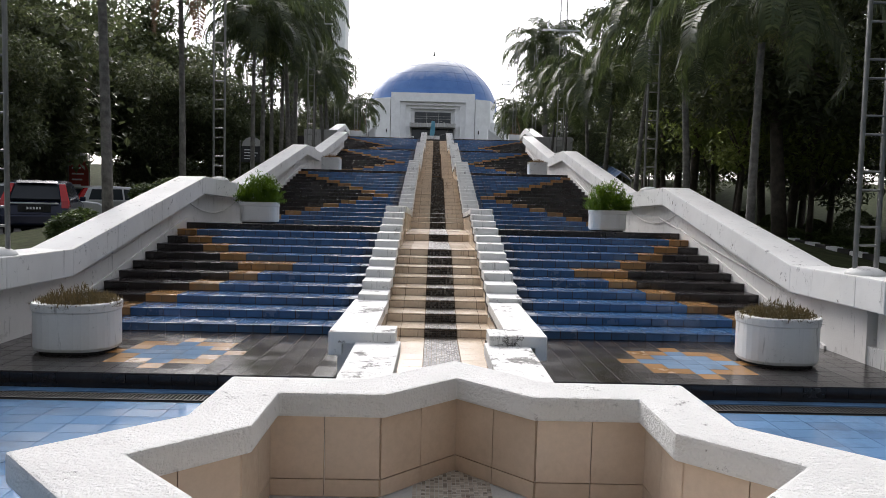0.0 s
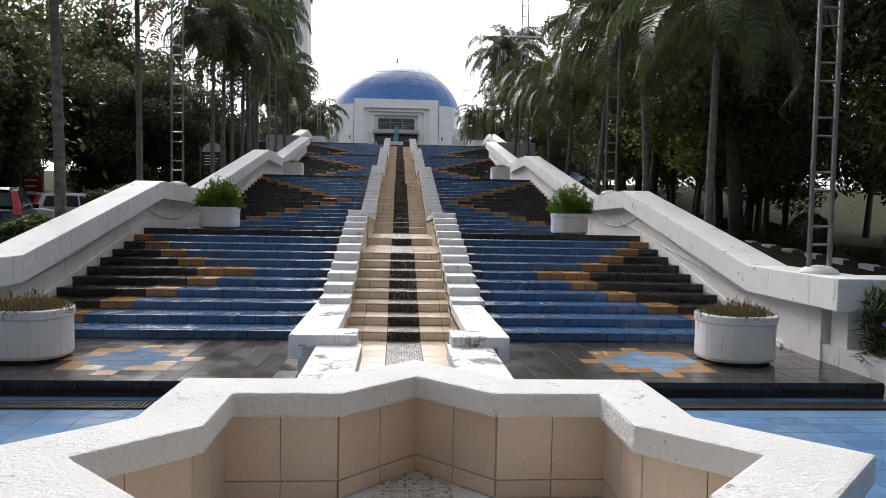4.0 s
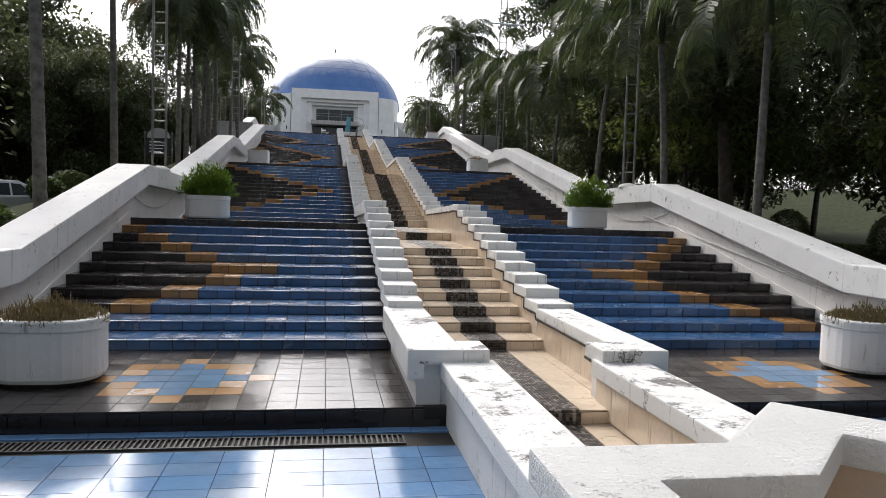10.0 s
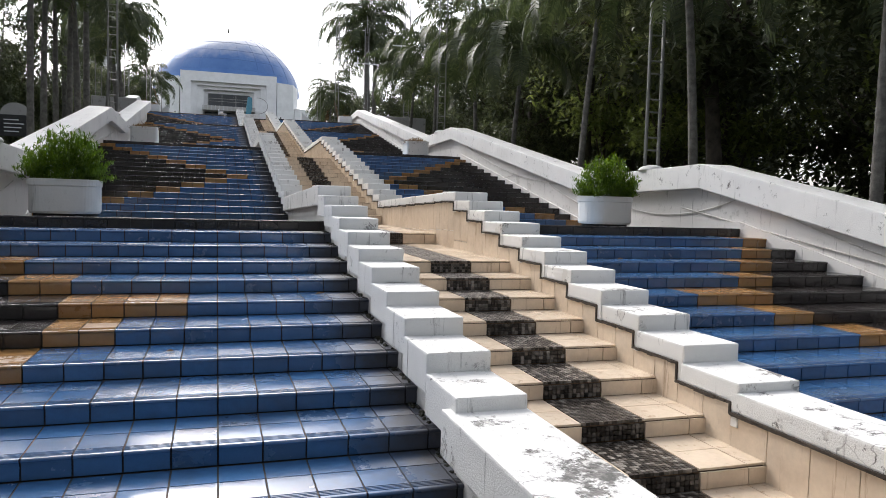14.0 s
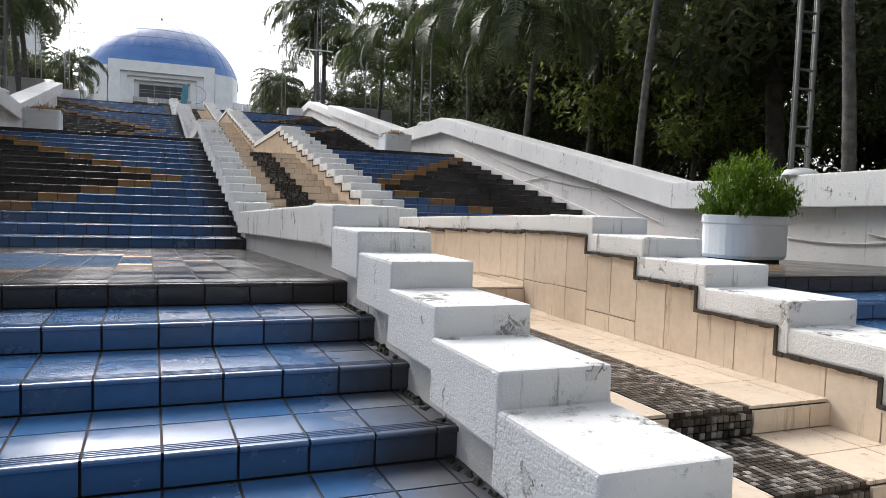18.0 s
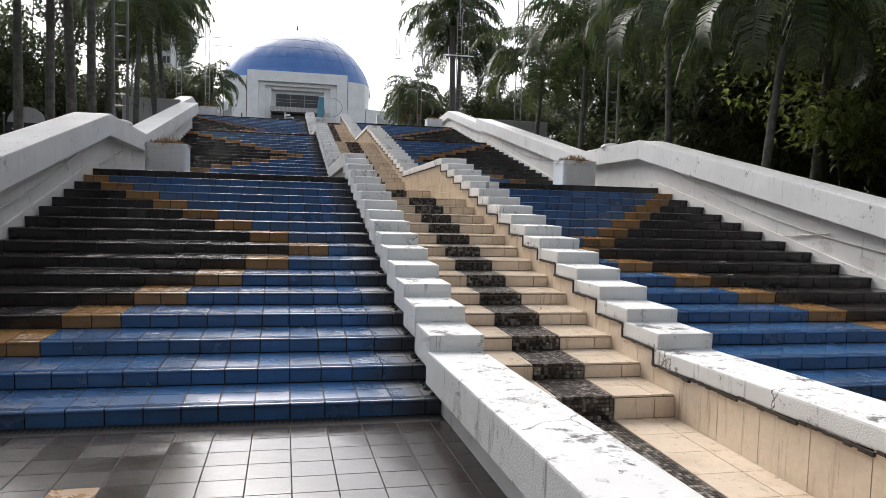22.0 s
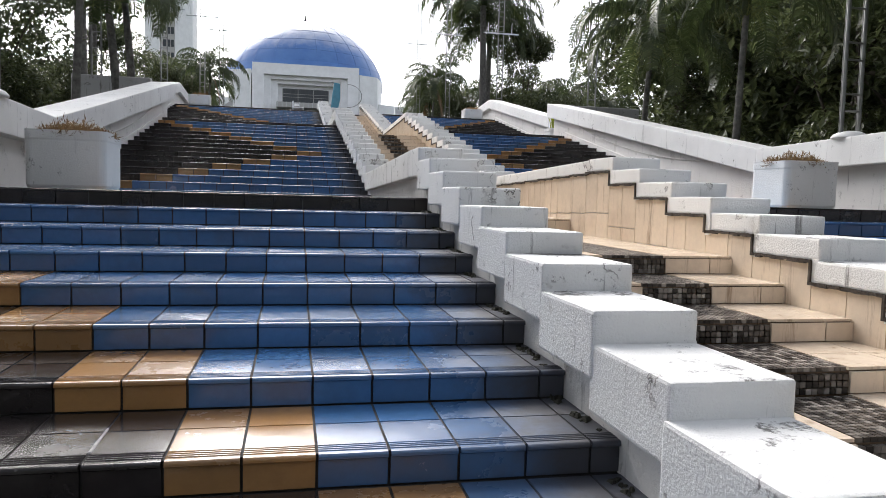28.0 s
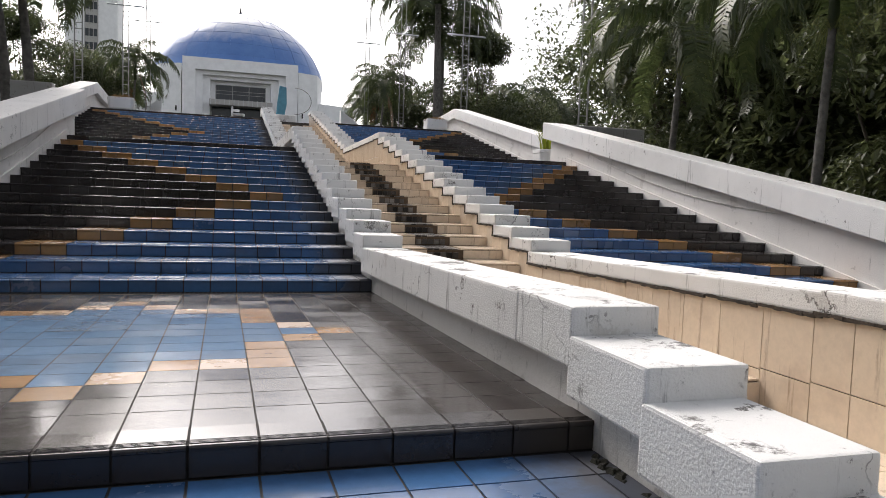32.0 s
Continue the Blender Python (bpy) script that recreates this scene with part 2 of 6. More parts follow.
def sunlit_mosaic_mat():
    """Fine chips of a basin floor, paled to put sunlight into their colour."""
    m, n, l, b = nodes_of("pale_mosaic_chip")
    c = ramp(n, l, rand_value(n, l), [(0.0, (0.24, 0.20, 0.16)), (0.2, (0.48, 0.43, 0.36)), (0.6, (0.66, 0.60, 0.52)), (1.0, (0.78, 0.74, 0.67))])
    l.new(mix(n, l, ramp(n, l, noise_tex(n, l, 3.0, 6, 0.7), [(0.55, grey(0)), (0.75, grey(0.3))]), c, (0.22, 0.18, 0.13)), b.inputs["Base Color"])
    b.inputs["Roughness"].default_value = 0.3
    return m


MOSAIC = mosaic_mat()
SUNLITMOSAIC = sunlit_mosaic_mat()
MOSS = plain_mat("dark_moss", (0.022, 0.022, 0.014), 0.95, 0, 0.5, 20, 0.6)
GROUT = plain_mat("dark_grout", (0.030, 0.027, 0.025), 0.9)
GROUT_PALE = plain_mat("brown_grout", (0.16, 0.11, 0.07), 0.9)
WHITE = paint_mat("rough_white_paint", (0.82, 0.82, 0.80), 90, 0.45, amount=0.95, drip_amount=0.7, crusts=True)
RIMWHITE = paint_mat("pitted_white_paint", (0.77, 0.77, 0.75), 55, 1.3, amount=0.85, streaks=False, flakes=False)
WALLWHITE = paint_mat("stained_white_wall", (0.80, 0.78, 0.75), 45, 0.3, amount=0.35)
SIDEWHITE = paint_mat("white_coping_paint", (0.82, 0.82, 0.80), 80, 0.3, amount=0.95, flakes=False, drip_amount=0.45)
CLEANWHITE = paint_mat("white_render", (0.87, 0.88, 0.88), 30, 0.15, spots=False, streaks=False)
POTWHITE = paint_mat("white_planter_paint", (0.80, 0.80, 0.78), 40, 0.2, amount=0.3, flakes=False)
STAINEDWHITE = paint_mat("mouldy_white_paint", (0.78, 0.78, 0.76), 60, 0.3, amount=0.75, flakes=False, drip_amount=0.25)
CONCRETE = paint_mat("weathered_concrete", (0.42, 0.41, 0.39), 30, 0.4, amount=0.8, drip_amount=0.9)
STEEL = plain_mat("galvanised_steel", (0.22, 0.22, 0.21), 0.38, 0.7, 0.2)
IRON = plain_mat("dark_iron_grating", (0.05, 0.05, 0.05), 0.6, 0.6)
GLASS = plain_mat("dark_window_glass", (0.030, 0.036, 0.042), 0.12, 0.0, 0.2, 0.7, 0)
GLASS.node_tree.nodes["Principled BSDF"].inputs["Specular IOR Level"].default_value = 0.25
FRAME = plain_mat("aluminium_frame", (0.5, 0.52, 0.52), 0.4, 0.5)
TEAL = plain_mat("teal_painted_metal", (0.07, 0.24, 0.33), 0.4, 0.0, 0.2)
BARK = plain_mat("grey_bark", (0.125, 0.118, 0.105), 0.9, 0, 0.5, 9, 0.9)
BARK_DARK = plain_mat("dark_bark", (0.075, 0.062, 0.05), 0.9, 0, 0.5, 5, 0.8)
LEAF = leaf_mat("broad_leaf", (0.042, 0.054, 0.026), (0.18, 0.20, 0.100), 0.42, 0.36)
BRIGHTLEAF = leaf_mat("large_light_leaf", (0.10, 0.13, 0.04), (0.29, 0.33, 0.12), 0.42, 0.45)
FROND = leaf_mat("palm_frond", (0.036, 0.050, 0.020), (0.105, 0.125, 0.055), 0.5, 0.3)
DRYFLOWER = leaf_mat("flower_stalk", (0.10, 0.115, 0.04), (0.20, 0.20, 0.085), 0.7)
DEADFROND = leaf_mat("dry_frond", (0.10, 0.06, 0.035), (0.24, 0.15, 0.08), 0.7)
SHRUB = leaf_mat("shrub_leaf", (0.06, 0.115, 0.012), (0.20, 0.30, 0.04), 0.5, 0.35)
DRYGRASS = leaf_mat("dry_grass", (0.13, 0.085, 0.045), (0.30, 0.21, 0.115), 0.8)
HEDGE = leaf_mat("clipped_hedge", (0.04, 0.065, 0.02), (0.13, 0.165, 0.05))
PETAL = plain_mat("violet_petal", (0.30, 0.16, 0.55), 0.6)
SOIL = plain_mat("soil", (0.05, 0.038, 0.028), 0.95, 0, 0.4, 12, 0.8)
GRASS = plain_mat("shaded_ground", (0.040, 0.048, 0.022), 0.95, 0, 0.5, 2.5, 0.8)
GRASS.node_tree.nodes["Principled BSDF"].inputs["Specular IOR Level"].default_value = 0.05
ASPHALT = plain_mat("asphalt", (0.06, 0.06, 0.06), 0.85, 0, 0.25, 9, 0.5)
BLACKPAINT = plain_mat("black_kerb_paint", (0.02, 0.02, 0.02), 0.6)
CABLE = plain_mat("grey_cable", (0.62, 0.60, 0.56), 0.6)
RED = plain_mat("red_lens", (0.45, 0.02, 0.02), 0.25, 0, 0.1)
RUBBER = plain_mat("tyre_rubber", (0.02, 0.02, 0.02), 0.8)
def dome_mat():
    """Blue panels, the sky's pale sheen painted in towards the crown, with pale joints."""
    m, n, l, b = nodes_of("blue_dome_panels")
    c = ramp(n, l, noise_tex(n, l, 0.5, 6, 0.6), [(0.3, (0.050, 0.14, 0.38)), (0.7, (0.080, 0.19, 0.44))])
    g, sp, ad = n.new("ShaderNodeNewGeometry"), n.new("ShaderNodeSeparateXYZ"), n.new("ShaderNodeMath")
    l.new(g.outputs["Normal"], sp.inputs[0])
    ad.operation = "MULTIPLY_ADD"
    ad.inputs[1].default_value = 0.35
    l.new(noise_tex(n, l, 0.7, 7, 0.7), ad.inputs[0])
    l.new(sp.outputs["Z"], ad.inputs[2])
    # Sky sheen on upward faces, mixed into the base colour
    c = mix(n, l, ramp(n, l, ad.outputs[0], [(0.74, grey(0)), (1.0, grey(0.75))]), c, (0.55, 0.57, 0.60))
    l.new(c, b.inputs["Base Color"])
    b.inputs["Roughness"].default_value = 0.34
    b.inputs["IOR"].default_value = 1.55
    bump(n, l, b, noise_tex(n, l, 0.8, 3, 0.5), 0.25, 0.2)
    return m


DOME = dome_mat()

# ---- mesh helpers ----
def link(name, bm, material, parent=None, label="", smooth=False):
    me = bpy.data.meshes.new(name)
    bm.to_mesh(me)
    bm.free()
    me.materials.append(material)
    if smooth:
        for p in me.polygons:
            p.use_smooth = True
    ob = new(name, me)
    if parent is not None:
        ob.parent = parent
    if label:
        ob["label"] = label
    return ob


def part(name, bm, material, parent, label="", smooth=False):
    return link(name, bm, material, parent, label, smooth)


def empty(name, at, rz=0.0):
    e = new(name)
    e.matrix_world = pose(*at, 0, 0, rz)
    return e


def quads(verts, faces):
    me = bpy.data.meshes.new("mesh")
    me.from_pydata(verts, [], faces)
    return me


def add_box(bm, a, b, bevel=0.0):
    vs = [bm.verts.new((x, y, z)) for x in (a[0], b[0]) for y in (a[1], b[1]) for z in (a[2], b[2])]
    fs = [bm.faces.new([vs[i] for i in f]) for f in ((0, 1, 3, 2), (4, 6, 7, 5), (0, 4, 5, 1), (2, 3, 7, 6), (0, 2, 6, 4), (1, 5, 7, 3))]
    if bevel:
        es = list({e for f in fs for e in f.edges})
        bmesh.ops.bevel(bm, geom=es, offset=bevel, segments=2, affect="EDGES", profile=0.6)
    return bm


def box(a, b, bevel=0.0):
    lo, hi = [min(p, q) for p, q in zip(a, b)], [max(p, q) for p, q in zip(a, b)]
    return add_box(bmesh.new(), lo, hi, bevel)


def add_prism(bm, pts, axis, lo, hi):
    """Extrude a closed polygon (pairs) along an axis: 'x' takes (y, z), 'z' takes (x, y), 'y' takes (x, z)."""
    put = {"x": lambda p, h: (h, p[0], p[1]), "y": lambda p, h: (p[0], h, p[1]), "z": lambda p, h: (p[0], p[1], h)}[axis]
    A, B = [bm.verts.new(put(p, lo)) for p in pts], [bm.verts.new(put(p, hi)) for p in pts]
    k = len(pts)
    bm.faces.new(A)
    bm.faces.new(B[::-1])
    for i in range(k):
        bm.faces.new((A[i], B[i], B[(i + 1) % k], A[(i + 1) % k]))
    return bm


def prism(pts, axis, lo, hi, bevel=0.0, seg=2):
    bm = add_prism(bmesh.new(), pts, axis, lo, hi)
    bmesh.ops.recalc_face_normals(bm, faces=bm.faces[:])
    if bevel:
        es = [e for e in bm.edges if e.calc_face_angle(0) > 0.15]
        bmesh.ops.bevel(bm, geom=es, offset=bevel, segments=seg, affect="EDGES", profile=0.6)
    return bm


def add_tube(bm, pts, radii, n=8, cap=True):
    """A round tube through points, with a radius for each."""
    rings = []
    for i, p in enumerate(pts):
        d = (Vector(pts[min(i + 1, len(pts) - 1)]) - Vector(pts[max(i - 1, 0)])).normalized()
        u = d.orthogonal().normalized() if i == 0 else (u - d * u.dot(d)).normalized()
        w2 = d.cross(u)
        r = radii[i] if isinstance(radii, (list, tuple)) else radii
        rings.append([bm.verts.new(Vector(p) + (u * math.cos(a) + w2 * math.sin(a)) * r) for a in [2 * math.pi * k / n for k in range(n)]])
    for A, B in zip(rings, rings[1:]):
        for k in range(n):
            bm.faces.new((A[k], A[(k + 1) % n], B[(k + 1) % n], B[k]))
    if cap:
        bm.faces.new(rings[0][::-1])
        bm.faces.new(rings[-1])
    return bm


def tube(pts, radii, n=8):
    return add_tube(bmesh.new(), pts, radii, n)


def lathe(profile, n=32):
    """Turn (radius, z) pairs round the z axis."""
    bm = bmesh.new()
    rings = [[bm.verts.new((r * math.cos(2 * math.pi * k / n), r * math.sin(2 * math.pi * k / n), z)) for k in range(n)] for r, z in profile]
    for A, B in zip(rings, rings[1:]):
        for k in range(n):
            bm.faces.new((A[k], A[(k + 1) % n], B[(k + 1) % n], B[k]))
    bm.faces.new(rings[0][::-1])
    bm.faces.new(rings[-1])
    return bm


def structure(ob, label="", category=""):
    return tagged(ob, label, category, "", "structure")


# ---- plan ----
W = 0.205                      # tile module
T, R = 0.4743, 0.1025          # tread and riser
FLIGHTS = [(0.0, 0.0, 11), (8.968, 0.999, 16), (20.013, 2.554, 16), (31.25, 4.12, 16)]
EDGES = (4.55, 4.55, 4.55, 6.0)   # half width of each flight
WIDEN = 28.45                  # where the third landing widens
TOP = 38.62                    # front of the top terrace
TOPZ = 5.76
LAND0, PLAZA_Z = -2.09, -0.14
PL, PR = (-0.90, -0.545), (0.66, 1.05)   # parapet caps, west and east
UP_L, UP_R = (-0.888, -0.528), (0.70, 1.115)   # the same above the first landing
CAP = {-1: ((0.035, 0.383), (0.065, 0.385)), 1: ((0.055, 0.366), (0.08, 0.368))}   # set-back and height over the nosing
CH = (-0.568, 0.706)             # channel


def nosing(i, n):
    y, z, _ = FLIGHTS[i]
    return y + (n - 1) * T, z + n * R


def landing_front(i):
    return (LAND0, 0.0) if i == 0 else nosing(i - 1, FLIGHTS[i - 1][2])


# ---- ground ----
def ground_z(x, y):
    s = max(0.0, min(0.967, (y + 1) / 43))
    k = max(0.0, min(1.0, (abs(x) - 5.6) / 9.0))
    k = k * k * (3 - 2 * k)
    high = PLAZA_Z - 0.1 + s * 6.05
    low = PLAZA_Z - 0.1 + s * (1.1 if x < 0 else 0.9)
    if y > 42:
        low += min(1.0, (y - 42) / 30) * 4.2
    return high * (1 - k) + low * k


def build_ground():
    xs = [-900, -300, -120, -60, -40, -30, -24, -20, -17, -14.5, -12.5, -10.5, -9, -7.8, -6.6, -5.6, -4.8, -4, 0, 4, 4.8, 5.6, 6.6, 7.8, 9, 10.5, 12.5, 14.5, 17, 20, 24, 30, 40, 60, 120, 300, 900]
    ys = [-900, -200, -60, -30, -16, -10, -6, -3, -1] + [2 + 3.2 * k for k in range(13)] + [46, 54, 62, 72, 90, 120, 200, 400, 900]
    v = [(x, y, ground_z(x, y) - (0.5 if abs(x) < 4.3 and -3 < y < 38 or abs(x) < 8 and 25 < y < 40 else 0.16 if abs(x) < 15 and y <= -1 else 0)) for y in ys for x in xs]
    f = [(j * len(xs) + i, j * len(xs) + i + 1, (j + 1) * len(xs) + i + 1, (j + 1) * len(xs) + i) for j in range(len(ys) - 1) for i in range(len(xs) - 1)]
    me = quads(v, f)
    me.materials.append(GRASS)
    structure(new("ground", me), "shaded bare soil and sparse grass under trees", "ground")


build_ground()

# ---- tile pieces ----
GAP = 0.0085


def tile_mesh(name, a, b, material, ridges=0):
    bm = bmesh.new()
    add_box(bm, a, b)
    for k in range(ridges):
        y = a[1] + 0.010 + k * 0.015
        add_box(bm, (a[0], y, b[2]), (b[0], y + 0.007, b[2] + 0.0035))
    me = bpy.data.meshes.new(name)
    bm.to_mesh(me)
    bm.free()
    me.materials.append(material)
    return me


COLOURS = {"blue": BLUE, "gold": GOLD, "black": BLACK, "slate": SLATE, "pale": PALE}
HALF = (W - GAP) / 2
FRONT_D = 0.258
RISER = {c: tile_mesh("riser_tile", (-HALF, -0.012, 0.004), (HALF, 0, R - 0.013), m) for c, m in COLOURS.items()}


def nosing_mesh(material):
    """A tread tile with a rounded nosing that overhangs the riser and fine grip ridges."""
    arc = [(-0.014 - 0.010 * math.sin(a), -0.010 + 0.010 * math.cos(a)) for a in (0, 0.4, 0.8, 1.2, 1.5708)]
    outline = [(FRONT_D - GAP, 0.0)] + arc + [(-0.024, -0.015), (-0.021, -0.018), (-0.0125, -0.018), (-0.0125, -0.012), (FRONT_D - GAP, -0.012)]
    v = [(x, y, z) for x in (-HALF, HALF) for y, z in outline]
    n = len(outline)
    f = [tuple(range(n)), tuple(range(2 * n - 1, n - 1, -1))] + [(k, n + k, n + (k + 1) % n, (k + 1) % n) for k in range(n)]
    for k in range(4):
        y, o = 0.004 + k * 0.015, len(v)
        v += [(x, yy, z) for x in (-HALF, HALF) for yy, z in ((y, 0.0), (y + 0.0015, 0.0025), (y + 0.0055, 0.0025), (y + 0.007, 0.0))]
        f += [(o + q, o + 4 + q, o + 5 + q, o + 1 + q) for q in range(3)] + [(o, o + 1, o + 2, o + 3), (o + 7, o + 6, o + 5, o + 4)]
    me = bpy.data.meshes.new("nosing_tile")
    me.from_pydata(v, [], f)
    bm = bmesh.new()
    bm.from_mesh(me)
    bmesh.ops.recalc_face_normals(bm, faces=bm.faces[:])
    bm.to_mesh(me)
    bm.free()
    me.materials.append(material)
    return me


FRONT = {c: nosing_mesh(m) for c, m in COLOURS.items()}
BACK = {c: tile_mesh("tread_tile", (-HALF, FRONT_D, -0.012), (HALF, T - 0.025, 0), m) for c, m in COLOURS.items()}


def floor_tiles(slope):
    """Square floor tiles, tilted with the fall of a landing."""
    found = {}
    for c, m in COLOURS.items():
        me = tile_mesh("floor_tile", (-HALF - 0.001, -HALF - 0.001, -0.012), (HALF + 0.001, HALF + 0.001, 0), m)
        for v in me.vertices:
            v.co.z += slope * v.co.y
        found[c] = me
    return found


def place(mesh, at, parent, sx=1.0, sy=1.0):
    ob = bpy.data.objects.new(mesh.name.split(".")[0], mesh)
    scene.collection.objects.link(ob)
    ob.matrix_basis = Matrix.LocRotScale(at, None, (sx, sy, 1))
    ob.parent = parent
    return ob


class Joined:
    """Collects copies of tile meshes into one mesh with several materials."""

    def __init__(self):
        self.v, self.f, self.m, self.mats = [], [], [], []

    def add(self, mesh, at, sx=1.0, sy=1.0):
        mt = mesh.materials[0]
        if mt not in self.mats:
            self.mats.append(mt)
        k, o = self.mats.index(mt), len(self.v)
        self.v += [(at[0] + v.co.x * sx, at[1] + v.co.y * sy, at[2] + v.co.z) for v in mesh.vertices]
        for p in mesh.polygons:
            self.f.append([o + i for i in p.vertices])
            self.m.append(k)

    def make(self, name, parent=None):
        me = quads(self.v, self.f)
        for mt in self.mats:
            me.materials.append(mt)
        me.polygons.foreach_set("material_index", self.m)
        ob = new(name, me)
        ob.parent = parent
        return ob


GOLD_FIRST = {1: 10, 2: 8, 3: 6, 4: 4, 5: 2, 6: 0, 7: 4, 8: 6, 9: 8, 10: 10}


def row_colour(i, n, out):
    """The colour of a stair tile, by how far its inner edge lies from the axis."""
    if n == FLIGHTS[i][2]:
        return "black"
    if FLIGHTS[i][2] == 11:
        c = round((out - 2.129) / W)
        lo, hi = GOLD_FIRST[n], GOLD_FIRST[n] + (4 if n == 6 else 2)
    else:
        c = round((out - 1.325) / W)
        lo = 2 * abs(n - 8) + (6 if i == 3 else 0)
        hi = lo + 2
    return "blue" if c < lo else "gold" if c < hi else "black"


def columns(side, i):
    """Tile columns of a side: inner edge and width."""
    inner = -PL[0] - 0.085 if side < 0 else PR[1] - 0.085
    base = 2.129 if FLIGHTS[i][2] == 11 else 1.325
    k = math.ceil((inner + 0.03 - base) / W)
    cols = []
    first = base + k * W
    if first - inner > 0.03:
        cols.append((inner, first - inner))
    x = first
    while x < EDGES[i] - 0.03:
        cols.append((x, min(W, EDGES[i] - x)))
        x += W
    return cols

# ---- stairs ----
def build_flight(i, single):
    N = FLIGHTS[i][2]
    for side in (-1, 1):
        inner = 0.6 if side < 0 else 0.75
        for n in range(1, N + 1):
            y, z = nosing(i, n)
            body = box((side * inner, y + 0.0, z - 0.45), (side * EDGES[i], y + (T + 0.03 if n < N else 0.162), z - 0.0045))
            what = "black-tiled top step at the edge of a landing" if n == N else "tiled stair step, blue inside, ochre stripe, black outside"
            step = structure(link("step", body, GROUT), what, "step")
            J = Joined()
            for x, w in columns(side, i):
                c = row_colour(i, n, x + 0.01)
                s = (w - GAP) / (W - GAP)
                cx = side * (x + w / 2)
                for mesh in ((RISER[c], (cx, y, z - R)), (FRONT[c], (cx, y, z)), (BACK[c], (cx, y, z))):
                    if n == N and mesh[0] is BACK[c]:
                        continue
                    deep = 0.64 if n == N and mesh[0] is FRONT[c] else 1.0
                    if single:
                        place(mesh[0], mesh[1], step, s, deep)
                    else:
                        J.add(mesh[0], mesh[1], s, deep)
            if not single:
                J.make("tiles", step)["kind"] = "stuff"


def star_colour(i, j, sq, dia):
    """Eight-pointed star of a square and a diamond: ochre rim, pale blue field."""
    inside = lambda a, b: max(abs(a), abs(b)) <= sq or abs(a) + abs(b) <= dia
    if not inside(i, j):
        return "slate"
    return "pale" if all(inside(i + a, j + b) for a, b in ((1, 0), (-1, 0), (0, 1), (0, -1))) else "gold"


def build_landing(k, single, centre, sq, dia):
    (yf, zf), (yb, zb, _) = landing_front(k), FLIGHTS[k]
    start = yf + (0.164 if k else 0.0)
    flat = floor_tiles((zb - zf) / (yb - yf))
    for side in (-1, 1):
        body = bmesh.new()
        add_prism(body, [(yf + (0.03 if k else 0.012), zf - 0.0015), (yb + 0.02, zb - 0.0015), (yb + 0.02, zb - 1.2), (yf + (0.03 if k else 0.012), zf - 1.2)], "x", side * (0.6 if side < 0 else 0.75), side * EDGES[0])
        if EDGES[k] > EDGES[0]:
            add_prism(body, [(WIDEN, zf - 0.03), (yb + 0.02, zb - 0.013), (yb + 0.02, zb - 1.6), (WIDEN, zf - 1.6)], "x", side * (EDGES[0] + 0.001), side * EDGES[k])
        bmesh.ops.recalc_face_normals(body, faces=body.faces[:])
        slab = structure(link("landing", body, GROUT), "landing of dark glazed tiles with a blue and ochre star", "landing")
        J = Joined()
        if k == 0:
            for x, w in columns(side, 0):
                J.add(RISER["black"], (side * (x + w / 2), LAND0, zf - R), (w - GAP) / (W - GAP))
            add = box((side * 0.7, LAND0 + 0.002, PLAZA_Z - 0.1), (side * EDGES[0], LAND0 + 0.2, PLAZA_Z + 0.05))
            part("kerb", add, BLACK, slab)
        drain = 0.16 if k else 0.0
        rows = int((yb - drain - start) / W + 0.2)
        d = (yb - drain - start) / rows
        for r in range(rows):
            y = start + (r + 0.5) * d
            z = zf + (zb - zf) * (y - yf) / (yb - yf)
            for x, w in columns(side, k):
                cx = x + w / 2
                if cx > EDGES[0] and y < WIDEN + 0.1:
                    continue
                c = star_colour(round((cx - centre[0]) / W), round((y - centre[1]) / d), sq, dia)
                s = ((w - GAP) / (W - GAP), (d - 0.010) / (W - GAP))
                if single:
                    place(flat[c], (side * cx, y, z), slab, *s)
                else:
                    J.add(flat[c], (side * cx, y, z), *s)
        if J.v:
            J.make("tiles", slab)["kind"] = "stuff"
        if k:
            bm = bmesh.new()
            x = 1.35
            while x < EDGES[0] - 0.15:
                add_box(bm, (side * x - 0.006, yb - 0.145, zb - 0.012), (side * x + 0.006, yb - 0.02, zb + 0.002))
                x += 0.034
            for yy in (yb - 0.152, yb - 0.022):
                add_box(bm, (min(side * 1.33, side * 4.4), yy, zb - 0.012), (max(side * 1.33, side * 4.4), yy + 0.012, zb + 0.003))
            structure(link("drain_grating", bm, IRON), "dark iron drain grating along the foot of the steps", "drain")


for k in range(4):
    build_flight(k, k < 2)
build_landing(0, True, (2.62, -1.08), 2, 3)
build_landing(1, True, (2.62, 6.65), 4, 6)
build_landing(2, True, (2.62, 18.05), 4, 6)
build_landing(3, False, (2.62, 29.2), 4, 6)
structure(link("terrace", box((-9, TOP + 0.3, TOPZ - 1), (9, 100, TOPZ - 0.012)), BLACK), "dark paved terrace at the top of the stairs", "terrace")


